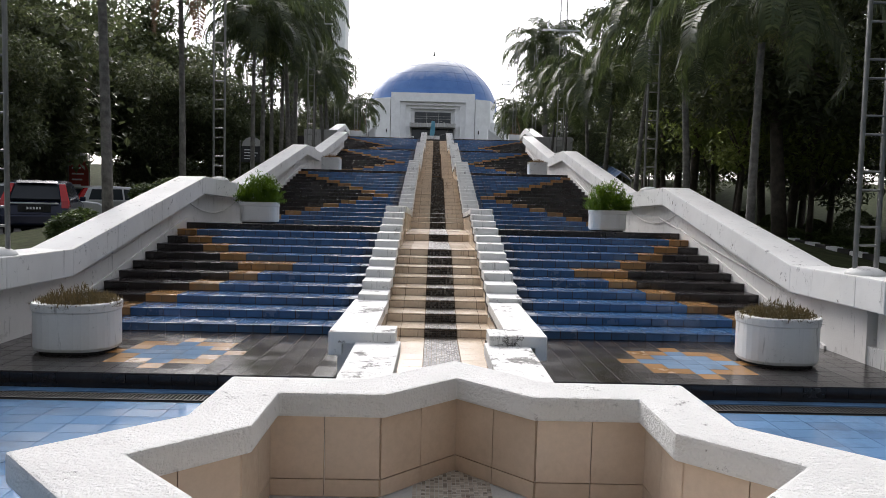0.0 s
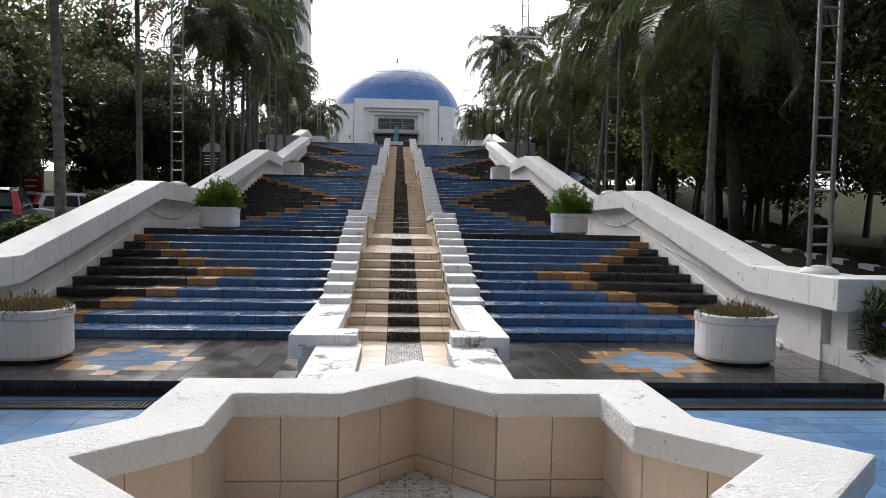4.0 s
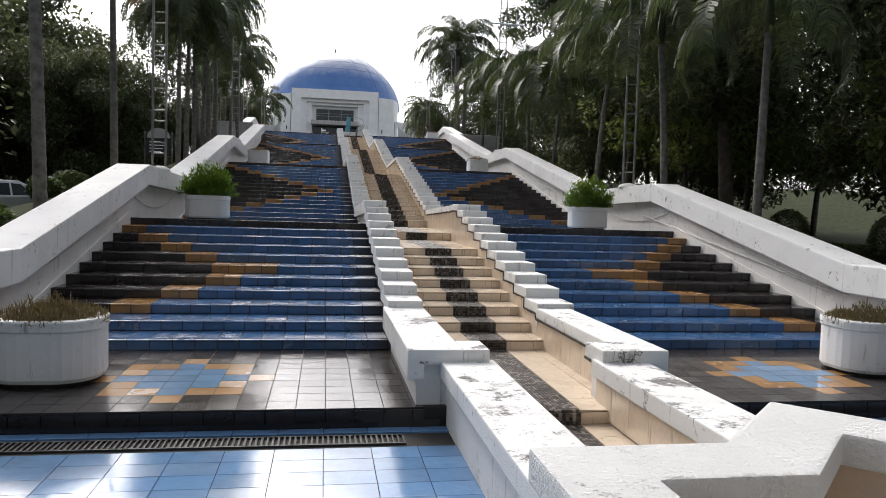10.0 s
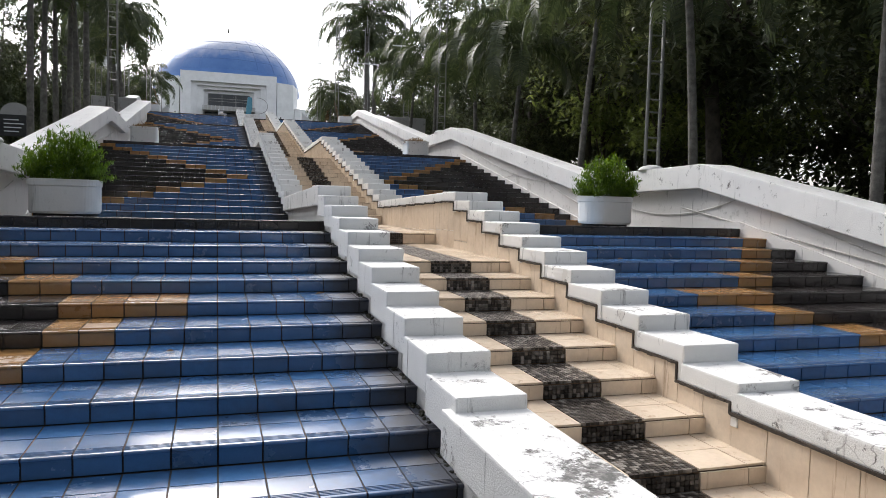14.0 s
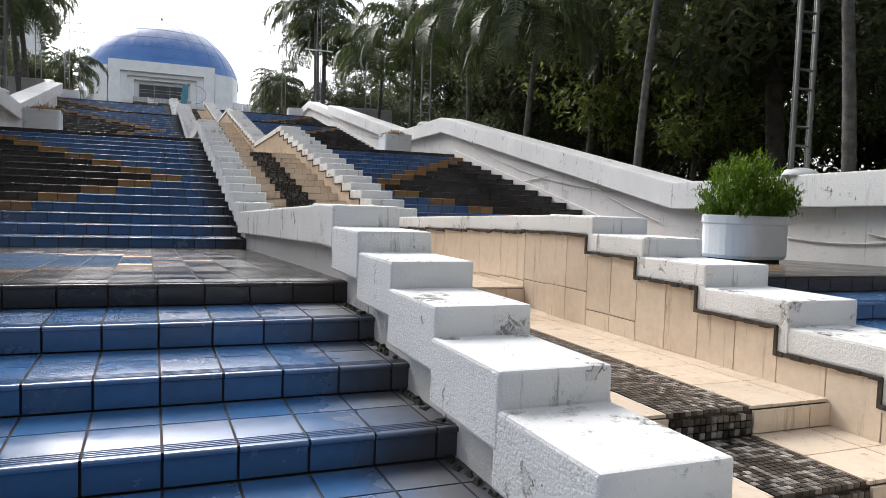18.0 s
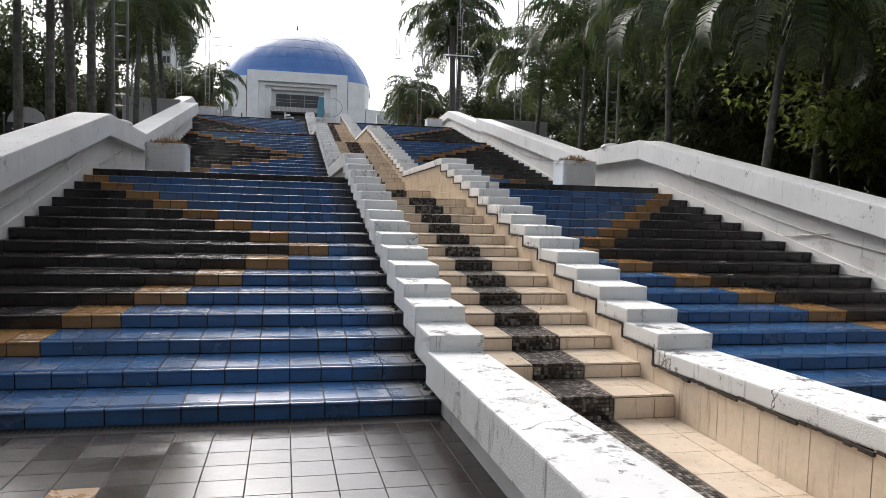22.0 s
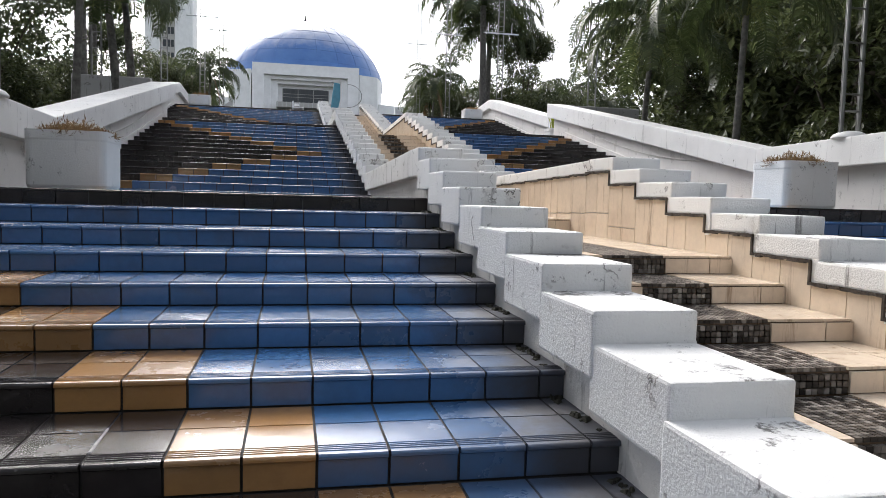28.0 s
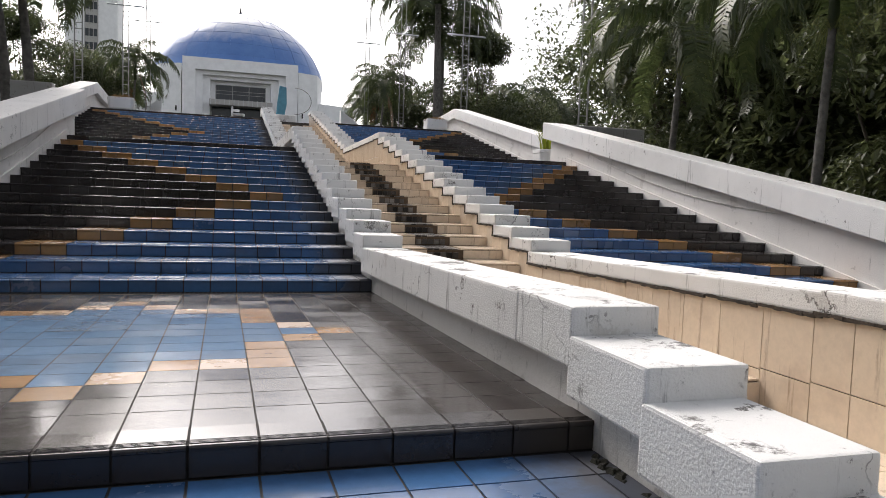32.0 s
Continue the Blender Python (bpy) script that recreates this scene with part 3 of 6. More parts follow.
# ---- plaza ----
def build_plaza():
    base = box((-14, -30, PLAZA_Z - 0.3), (14, LAND0, PLAZA_Z - 0.012))
    base_ob = structure(link("plaza", base, GROUT), "plaza of pale blue glazed tiles", "plaza")
    w, d = 0.305, 0.205
    a = tile_mesh("plaza_tile", (-(w - 0.005) / 2, -(d - 0.005) / 2, -0.012), ((w - 0.005) / 2, (d - 0.005) / 2, 0), PLAZA)
    J = Joined()
    for r in range(58):
        y = LAND0 - 0.42 - (r + 0.5) * d
        for c in range(-24, 24):
            x = (c + 0.5) * w
            if abs(x - 0.08) < 1.0 and abs(y + 6.19) < 1.0:
                continue
            if -0.72 < x < 0.87 and y > -6:
                continue
            if -4.3 < x < -0.75 and y > -6.6:
                place(a, (x, y, PLAZA_Z), base_ob)
            else:
                J.add(a, (x, y, PLAZA_Z))
    strip = tile_mesh("plaza_tile", (-(w - 0.005) / 2, -0.1, -0.012), ((w - 0.005) / 2, 0.1, 0), PLAZA)
    for c in range(-24, 24):
        x = (c + 0.5) * w
        if not -0.72 < x < 0.87:
            J.add(strip, (x, LAND0 - 0.06, PLAZA_Z), 1, 0.55)
    J.make("plaza_tiles", base_ob)["kind"] = "stuff"
    for lo, hi in ((-4.3, -0.98), (1.15, 4.45)):
        bm = bmesh.new()
        x = lo
        while x < hi:
            add_box(bm, (x - 0.007, -2.43, PLAZA_Z - 0.012), (x + 0.007, -2.27, PLAZA_Z + 0.002))
            x += 0.036
        for yy in (-2.445, -2.27):
            add_box(bm, (lo, yy, PLAZA_Z - 0.012), (hi, yy + 0.014, PLAZA_Z + 0.003))
        structure(link("drain_grating", bm, IRON), "dark iron drain grating set in the plaza", "drain")

    # ochre border lines that run in from the bed corners, with dark paving outside
    for s in (-1, 1):
        dx, dy = -0.327, -0.945
        line = structure(empty("plaza_border", (s * 4.93, -2.125, PLAZA_Z)), "ochre tile line bordering the blue plaza", "border")
        for k in range(9):
            t0, t1 = k * 0.305 + 0.003, (k + 1) * 0.305 - 0.003
            bm = bmesh.new()
            add_prism(bm, [(s * (dx * t0), dy * t0), (s * (dx * t1), dy * t1), (s * (dx * t1 + 0.18), dy * t1), (s * (dx * t0 + 0.18), dy * t0)], "z", 0.001, 0.005)
            bmesh.ops.recalc_face_normals(bm, faces=bm.faces[:])
            part("border_tile", bm, GOLD, line)
        bm = bmesh.new()
        add_prism(bm, [(s * 0.185, 0), (s * (dx * 2.745 + 0.185), dy * 2.745), (s * 4.0, dy * 2.745), (s * 4.0, 0)], "z", 0.001, 0.004)
        bmesh.ops.recalc_face_normals(bm, faces=bm.faces[:])
        part("dark_paving", bm, SLATE, line, "dark paving outside the border")


build_plaza()


# ---- parapets of the water cascade ----
def cap_piece(side, y0, y1, z, deep=0.22, thin=0.11, x=None):
    """A white coping block: deep on the stair side, thin over the channel."""
    lo, hi = x or (PL if side < 0 else PR)
    out, inn = (lo, hi) if side < 0 else (hi, lo)
    mid = out + (inn - out) * 0.3
    return prism([(out, z), (inn, z), (inn, z - thin), (mid, z - thin), (mid, z - deep), (out, z - deep)], "y", y0, y1, 0.012)


def build_parapet(side):
    lo, hi = PL if side < 0 else PR
    name = "white-painted stepped coping wall beside the tiled water channel"
    root = structure(empty("cascade_parapet", ((lo + hi) / 2, 0, 0)), name, "parapet")
    mx = (lo + hi) / 2
    rv = random.Random(40 + side)

    def put(nm, bm, mat, label=""):
        bmesh.ops.translate(bm, verts=bm.verts[:], vec=(-mx, 0, 0))
        return part(nm, bm, mat, root, label)

    def wall(y0, y1, z, zb, x, inset=0.0):
        a, b = (x[0] + 0.07, x[1] - 0.04) if side < 0 else (x[0] + 0.03, x[1] - 0.07)
        put("wall", box((a + inset, y0, zb), (b - inset, y1, z)), WALLWHITE)

    grime = []
    # the low end with its inward foot
    z = 0.415
    x0 = (-0.945, -0.54) if side < 0 else (0.655, 1.013)
    yf = -2.09 if side < 0 else -2.145
    put("coping_slab", cap_piece(side, yf, 0.115, z, x=x0), WHITE, "long flat white coping slab with flaking paint")
    foot = (-0.54, -0.345) if side < 0 else (0.494, 0.655)
    put("slab_foot", box((foot[0], yf, z - 0.115), (foot[1], yf + 0.37, z - 0.001), 0.01), WHITE)
    wall(yf + 0.07, 0.12, z - 0.1, -0.2, x0, 0.006)
    if side > 0:
        grime.append((yf + 0.02, yf + 0.36, z - 0.115, 0.494))
        grime.append((yf + 0.37, 0.1, z - 0.11, 0.655))
    for i, (_, _, N) in enumerate(FLIGHTS):
        x = (PL if side < 0 else PR) if i == 0 else (UP_L if side < 0 else UP_R)
        back, high = CAP[side][min(i, 1)]
        for n in range(1, N + 1):
            y, zz = nosing(i, n)
            y += back + rv.uniform(-0.006, 0.006)
            top = zz + high + rv.uniform(-0.005, 0.005)
            xx = (x[0] + rv.uniform(-0.005, 0.005), x[1] + rv.uniform(-0.005, 0.005))
            bm = cap_piece(side, y, y + T + (0.02 if n < N else 0.03), top, x=xx)
            # the lip turns down at the front of each block
            lip = (xx[1] - 0.10, xx[1] - 0.001) if side < 0 else (xx[0] + 0.001, xx[0] + 0.10)
            add_box(bm, (lip[0], y + 0.001, top - 0.235), (lip[1], y + 0.05, top - 0.10))
            put("coping_block", bm, WHITE)
            if side > 0:
                grime.append((y + 0.05, y + T + 0.05, top - 0.11, xx[0]))
            wall(y + 0.05, y + T + 0.05, top - 0.1, zz - 0.5, x, 0.003 * (n % 2))
        if i < 3:
            ya, za = nosing(i, N)
            x = UP_L if side < 0 else UP_R
            b2, h2 = CAP[side][1]
            ya, za, yb, zb = ya + back + T, za + high - 0.004, FLIGHTS[i + 1][0] + b2 + 0.07, FLIGHTS[i + 1][1] + h2 - 0.008
            slab = cap_piece(side, ya, yb, 0.0, x=x)
            for v in slab.verts:
                v.co.z += za + (zb - za) * (v.co.y - ya) / (yb - ya)
            put("coping_slab", slab, WHITE, "long flat white coping slab over the landing")
            wall(ya - 0.01, yb + 0.05, zb - 0.1, za - 1.2, x, 0.006)
            if side > 0:
                for k in range(8):
                    a, b = ya + (yb - ya) * k / 8, ya + (yb - ya) * (k + 1) / 8
                    grime.append((a, b - 0.02, za + (zb - za) * (k + 0.5) / 8 - 0.11, x[0]))
    if grime:
        bm, prev = bmesh.new(), None
        r3 = random.Random(4)
        for ya, yb, z, gx in grime:
            for k in range(11):
                a, b = ya + (yb - ya) * k / 11, ya + (yb - ya) * (k + 1) / 11
                add_box(bm, (gx - 0.006 - r3.uniform(0, 0.006), a, z - r3.uniform(0.010, 0.019)), (gx + 0.03, b + 0.004, z + r3.uniform(0.0, 0.004)))
            if prev is not None and abs(prev[1] - ya) < 0.1 and z > prev[2] + 0.05:
                add_box(bm, (gx - 0.008, ya - 0.004, prev[2] - 0.015), (gx + 0.03, ya + 0.012, z))
            prev = (ya, yb, z)
        put("grime_joint", bm, SOIL, "black mouldy joint under the coping")
    yb, zb = nosing(3, 16)
    put("coping_slab", cap_piece(side, yb + 0.11 + T, yb + 1.0, zb + 0.365, x=UP_L if side < 0 else UP_R), WHITE)
    wall(yb + 0.1 + T, yb + 0.95, zb + 0.27, zb - 0.6, UP_L if side < 0 else UP_R)


for s in (-1, 1):
    build_parapet(s)

# moss and grit along the foot of the parapets
for s in (-1, 1):
    r4, bm = random.Random(8 + s), bmesh.new()
    x = PL[0] + 0.055 if s < 0 else PR[1] - 0.055
    for i in (0, 1):
        for n in range(1, FLIGHTS[i][2]):
            y, z = nosing(i, n)
            for k in range(16):
                w, h = r4.uniform(0.008, 0.028), r4.uniform(0.004, 0.016)
                cx, cy = x + s * r4.uniform(0.0, 0.03), y + 0.03 + (T - 0.03) * r4.random() ** 0.7
                top = [bm.verts.new((cx + w * math.cos(a) * 0.5, cy + w * math.sin(a) * 0.5, z + h)) for a in (0.3, 2.4, 4.3)]
                low = [bm.verts.new((cx + w * math.cos(a), cy + w * math.sin(a), z - 0.002)) for a in (0.3, 2.4, 4.3)]
                bm.faces.new(top)
                for q in range(3):
                    bm.faces.new((low[q], low[(q + 1) % 3], top[(q + 1) % 3], top[q]))
    tagged(link("moss", bm, MOSS), "dark moss and grit along the foot of the parapet", "moss", "", "stuff")



# ---- tiled channel ----
def build_channel():
    root = structure(empty("water_channel", (0, 0, 0)), "dry stepped water channel with cream tiles and dark mosaic strip", "channel")
    runs = []          # y start, y end, z top
    runs.append((-4.9, -2.3, -0.08))
    runs.append((-2.3, -0.15, 0.02))
    for i, (_, _, N) in enumerate(FLIGHTS):
        for n in range(1, N - 2):
            y, z = nosing(i, n)
            runs.append((y - 0.15, y - 0.15 + T, z + 0.018))
        y, z = nosing(i, N - 3)
        if i < 3:
            nxt = FLIGHTS[i + 1]
            ymid = nosing(i, N)[0] + 0.95
            runs[-1] = (y - 0.15, ymid, z + 0.018)
            runs.append((ymid, nxt[0] - 0.15, z + 0.15))
    body, J = bmesh.new(), Joined()
    cream = tile_mesh("cream_tile", (-0.5, -0.5, -0.012), (0.5, 0.5, 0), CREAM)
    criser = tile_mesh("cream_riser", (-0.5, -0.012, 0), (0.5, 0, 1), CREAM)
    chips = []
    prev = None
    for y0, y1, z in runs:
        add_box(body, (CH[0] - 0.02, y0 + 0.012, z - 0.7), (CH[1] + 0.02, y1 + 0.03, z - 0.013))
        bands = [(CH[0], -0.10), (0.28, CH[1])]
        nd = max(1, round((y1 - y0) / 0.3))
        d = (y1 - y0) / nd
        for a, b in bands:
            cut = a + 0.28 if a > 0 else b - 0.28     # a broad tile by the strip, a narrow one by the wall
            for xa, xb in ((a, cut), (cut, b)):
                cx, cw = (xa + xb) / 2, xb - xa
                for k in range(nd):
                    at = (cx, y0 + (k + 0.5) * d, z)
                    if y0 < 17:
                        place(cream, at, root, cw - 0.006, d - 0.006)
                    else:
                        J.add(cream, at, cw - 0.006, d - 0.006)
                if prev is not None and z - prev > 0.03:
                    ob = place(criser, (cx, y0, prev + 0.004), root, cw - 0.006)
                    ob.scale.z = z - prev - 0.02
        # mosaic strip: small chips on tread and riser
        c = 0.0264 if y0 < 17 else 0.066
        nx = int(0.37 / c)
        for k in range(int((y1 - y0) / c)):
            for q in range(nx):
                chips.append((-0.095 + (q + 0.5) * c, y0 + 0.004 + (k + 0.5) * c, z, c * 0.42, c * 0.42, 0))
        if prev is not None and z - prev > 0.03:
            for k in range(int((z - prev) / c)):
                for q in range(nx):
                    chips.append((-0.095 + (q + 0.5) * c, y0, prev + (k + 0.55) * c, c * 0.42, c * 0.42, 1))
        prev = z
    part("channel_bed", body, GROUT_PALE, root)
    if J.v:
        J.make("tiles", root)["kind"] = "stuff"
    v, f = [], []
    for x, y, z, a, b, up in chips:
        o = len(v)
        if up:
            v += [(x - a, y - 0.010, z - b), (x + a, y - 0.010, z - b), (x + a, y - 0.010, z + b), (x - a, y - 0.010, z + b),
                  (x - a, y + 0.01, z - b), (x + a, y + 0.01, z - b), (x + a, y + 0.01, z + b), (x - a, y + 0.01, z + b)]
        else:
            v += [(x - a, y - b, z), (x + a, y - b, z), (x + a, y + b, z), (x - a, y + b, z),
                  (x - a, y - b, z - 0.016), (x + a, y - b, z - 0.016), (x + a, y + b, z - 0.016), (x - a, y + b, z - 0.016)]
        f += [(o, o + 1, o + 2, o + 3)] + [(o + p, o + 4 + p, o + 4 + (p + 1) % 4, o + (p + 1) % 4) for p in range(4)]
    me = quads(v, f)
    me.materials.append(MOSAIC)
    mo = new("mosaic_strip", me)
    mo.parent = root
    mo["label"] = "strip of small dark brown mosaic chips"
    mo["kind"] = "stuff"
    # tiled inner faces of the parapets
    for side, x, xu in ((-1, PL[1] - 0.036, UP_L[1] - 0.036), (1, PR[0] + 0.006, UP_R[0] + 0.006)):
        face = tile_mesh("wall_tile", (0, -0.5, 0), (0.012, 0.5, 1), CREAM)
        segs = [(-2.05, 0.115, 0.31, -0.2, x)]
        for i, (_, _, N) in enumerate(FLIGHTS):
            for n in range(1, N + 1):
                y, z = nosing(i, n)
                back, high = CAP[side][min(i, 1)]
                segs.append((y + back + 0.05, y + back + 0.05 + T, z + high - 0.112, z - 0.35, x if i == 0 else xu))
            if i == 3:
                break
            ya, za = nosing(i, N)
            back, high = CAP[side][min(i, 1)]
            y0, y1, z0, z1 = ya + back + 0.05 + T, FLIGHTS[i + 1][0] + CAP[side][1][0] + 0.05, za + high - 0.004, FLIGHTS[i + 1][1] + CAP[side][1][1] - 0.008
            for k in range(10):
                segs.append((y0 + (y1 - y0) * k / 10, y0 + (y1 - y0) * (k + 1) / 10, z0 + (z1 - z0) * (k + 0.9) / 10 - 0.112, za - 0.45, xu))
        Jw = Joined()
        for a, b, zt, zb, fx in segs:
            k = max(1, round((b - a) / 0.26))
            d = (b - a) / k
            for q in range(k):
                zs = [(zt, max(zb, zt - 0.34)), (zt - 0.34, zb)] if zt - 0.34 > zb + 0.03 else [(zt, zb)]
                for t1, t0 in zs:
                    if side > 0 and a < 17:
                        ob = place(face, (fx, a + (q + 0.5) * d, t0 + 0.003), root, 1, d - 0.006)
                        ob.scale.z = t1 - t0 - 0.006
                    else:
                        o = len(Jw.v)
                        Jw.add(face, (fx, a + (q + 0.5) * d, 0), 1, d - 0.006)
                        Jw.v[o:] = [(p[0], p[1], t0 + 0.003 + p[2] * (t1 - t0 - 0.006)) for p in Jw.v[o:]]
        if Jw.v:
            Jw.make("tiles", root)["kind"] = "stuff"


build_channel()

# low walls between cascade and star basin
for lo, hi, nm in ((-0.70, -0.30, "w"), (0.46, 0.86, "e")):
    root = structure(empty("channel_wall", ((lo + hi) / 2, -3.4, PLAZA_Z)), "low white channel wall with rough painted coping", "wall")
    for nmx, a, b, mt, bv in (("coping", (lo, -5.3, 0.20), (hi, -2.0, 0.325), WHITE, 0.012), ("wall", (lo + 0.05, -5.3, PLAZA_Z - 0.1), (hi - 0.05, -1.9, 0.2), WALLWHITE, 0)):
        bm = box(a, b, bv)
        bmesh.ops.translate(bm, verts=bm.verts[:], vec=(-(lo + hi) / 2, 3.4, -PLAZA_Z))
        part(nmx, bm, mt, root)
    fx = hi - 0.038 if nm == "w" else lo + 0.026
    face = tile_mesh("wall_tile", (0, -0.5, 0), (0.012, 0.5, 1), CREAM)
    for k in range(9):
        ob = place(face, (fx - (lo + hi) / 2, -2.05 - (k + 0.5) * 0.3 + 3.4, -0.06 - PLAZA_Z), root, 1, 0.294)
        ob.scale.z = 0.25


# ---- star basin ----
def star_ring(a, c=(0.10, -6.21)):
    """Corner points of an eight-pointed star of two squares with half side a."""
    pts, r1, r2 = [], a * math.sqrt(2), a * math.sqrt(2) * math.cos(math.pi / 4) / math.cos(math.pi / 8)
    for k in range(16):
        ang = math.pi / 8 * k
        r = r1 if k % 2 == 0 else r2
        pts.append((c[0] + r * math.cos(ang), c[1] + r * math.sin(ang)))
    return pts


def ring_mesh(outer, inner, z0, z1, bevel=0.0):
    bm = bmesh.new()
    n = len(outer)
    V = [[bm.verts.new((*p, z)) for p in ring] for ring in (outer, inner) for z in (z0, z1)]
    for k in range(n):
        j = (k + 1) % n
        for A, B in ((V[0], V[1]), (V[1], V[3]), (V[3], V[2]), (V[2], V[0])):
            bm.faces.new((A[k], A[j], B[j], B[k]))
    bmesh.ops.recalc_face_normals(bm, faces=bm.faces[:])
    if bevel:
        bmesh.ops.bevel(bm, geom=[e for e in bm.edges if e.calc_face_angle(0) > 0.3], offset=bevel, segments=2, affect="EDGES", profile=0.6)
    return bm


def build_basin():
    root = structure(empty("star_basin", (0, 0, 0)), "dry star-shaped fountain basin with white rim and cream tiles", "fountain")
    part("rim", ring_mesh(star_ring(1.055), star_ring(0.78), 0.645, 0.752, 0.014), RIMWHITE, root, "rough white painted star-shaped rim")
    part("wall", ring_mesh(star_ring(1.0), star_ring(0.835), PLAZA_Z - 0.1, 0.645), WALLWHITE, root)
    floor = bmesh.new()
    floor.faces.new([floor.verts.new((*p, 0.275)) for p in star_ring(0.845)])
    # The rim's white paint stands in for sunlight on the floor
    part("basin_floor", floor, RIMWHITE, root, "basin floor, whitened to put sunlight into its colour")
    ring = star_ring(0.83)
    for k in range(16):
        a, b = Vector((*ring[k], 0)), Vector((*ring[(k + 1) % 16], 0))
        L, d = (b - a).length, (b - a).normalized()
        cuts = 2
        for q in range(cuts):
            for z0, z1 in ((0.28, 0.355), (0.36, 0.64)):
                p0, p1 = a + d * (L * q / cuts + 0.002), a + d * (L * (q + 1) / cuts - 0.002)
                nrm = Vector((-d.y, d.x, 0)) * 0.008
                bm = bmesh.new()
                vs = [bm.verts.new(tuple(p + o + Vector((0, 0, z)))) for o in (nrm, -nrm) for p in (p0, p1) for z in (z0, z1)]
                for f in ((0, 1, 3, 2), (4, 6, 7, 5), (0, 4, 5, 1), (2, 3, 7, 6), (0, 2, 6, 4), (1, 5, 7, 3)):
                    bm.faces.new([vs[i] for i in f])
                part("basin_tile", bm, SHADECREAM, root)
    v, f = [], []
    c = 0.02
    for q in range(18):
        for k in range(75):
            x, y, z = -0.10 + (q + 0.5) * c, -5.06 - (k + 0.5) * c, 0.283
            o = len(v)
            v += [(x + sx * 0.0085, y + sy * 0.0085, z + zz) for zz in (0, -0.008) for sx, sy in ((-1, -1), (1, -1), (1, 1), (-1, 1))]
            f += [(o, o + 1, o + 2, o + 3)] + [(o + p, o + 4 + p, o + 4 + (p + 1) % 4, o + (p + 1) % 4) for p in range(4)]
    me = quads(v, f)
    me.materials.append(SUNLITMOSAIC)
    mo = new("mosaic_strip", me)
    mo.parent, mo["kind"] = root, "stuff"


build_basin()

# ---- side walls with their copings ----
SIDE = [(-1.05, 0.925), (0.33, 0.92), (5.45, 1.99), (8.63, 1.90), (16.65, 3.5), (19.6, 3.43), (28.05, 5.06)]
SIDE_UP = [(WIDEN + 0.01, 5.02), (30.9, 5.0), (38.95, 6.60), (41.9, 6.40)]


def build_side(s):
    root = structure(empty("side_wall", (s * 4.7, 0, 0)), "white stair wall with thick sloping painted coping", "wall")

    def put(nm, bm, mt, label=""):
        bmesh.ops.translate(bm, verts=bm.verts[:], vec=(-s * 4.7, 0, 0))
        part(nm, bm, mt, root, label)

    th = 0.335
    for chain, x in ((SIDE, EDGES[0]), (SIDE_UP, EDGES[3])):
        for (ya, za), (yb, zb) in zip(chain, chain[1:]):
            put("coping", prism([(ya - 0.002, za), (yb + 0.002, zb), (yb + 0.002, zb - th), (ya - 0.002, za - th)], "x", s * (x - 0.15), s * (x + 0.37), 0.014), SIDEWHITE)
            cut = 0.12 if yb == SIDE[-1][0] else 0.0
            put("wall", prism([(ya, za - th + 0.02), (yb - cut, zb - th + 0.02 - cut * 0.2), (yb - cut, zb - 2.2), (ya, za - 2.2)], "x", s * x, s * (x + 0.25)), WALLWHITE, "stained white wall under the coping")
    # the low return that turns away from the stairs
    put("coping", box((s * 4.40, -1.55, 0.59), (s * 9.5, -1.05, 0.925), 0.014), SIDEWHITE)
    put("wall", box((s * 4.62, -1.40, -0.4), (s * 9.4, -1.12, 0.63)), WALLWHITE)
    # sagging cable under the coping
    for y0, y1, z0, z1, sag in ((0.4, 4.6, 0.55, 1.52, 0.12), (4.7, 8.0, 1.55, 1.5, 0.25), (9.0, 16.0, 1.75, 3.05, 0.3), (20.2, 27.0, 3.3, 4.6, 0.3)):
        put("cable", tube([(s * 4.535, y0 + (y1 - y0) * k / 12, z0 + (z1 - z0) * k / 12 - sag * 4 * (k / 12) * (1 - k / 12)) for k in range(13)], 0.008, 6), CABLE)
    # rough mortar skirting along the steps
    bm = bmesh.new()
    for i, (_, _, N) in enumerate(FLIGHTS):
        (ya, za), (yb, zb), x = nosing(i, 1), nosing(i, N), s * (EDGES[i] - 0.014)
        add_prism(bm, [(ya - 0.3, za - 0.06), (yb, zb + 0.09), (yb + 0.35, zb + 0.09), (yb + 0.35, zb - 0.2), (ya - 0.3, za - 0.3)], "x", x - 0.016, x + 0.016)
    bmesh.ops.recalc_face_normals(bm, faces=bm.faces[:])
    put("skirting", bm, WALLWHITE)


for s in (-1, 1):
    build_side(s)

# walls that face the widened landing
for s, far, top in ((-1, 6.6, 5.16), (1, 6.96, 5.07)):
    structure(link("retaining_wall", box((min(s * 4.95, s * far), 28.2, 2.6), (max(s * 4.95, s * far), 28.44, top), 0.02), CONCRETE), "weathered grey concrete retaining wall with black streaks", "wall")

# white sloping walls far back on the terrace
for s, x0 in ((-1, -5.6), (1, 5.0)):
    for a, b, za, zb in ((0.0, 1.7, 8.7, 7.5), (1.75, 2.5, 7.55, 8.05), (2.5, 3.5, 8.05, 7.45)):
        structure(link("terrace_wall", prism([(x0 + s * a, za), (x0 + s * b, zb), (x0 + s * b, TOPZ - 0.1), (x0 + s * a, TOPZ - 0.1)], "y", 60.0, 60.5, 0.02), CLEANWHITE), "white sloping wall on the upper terrace", "wall")

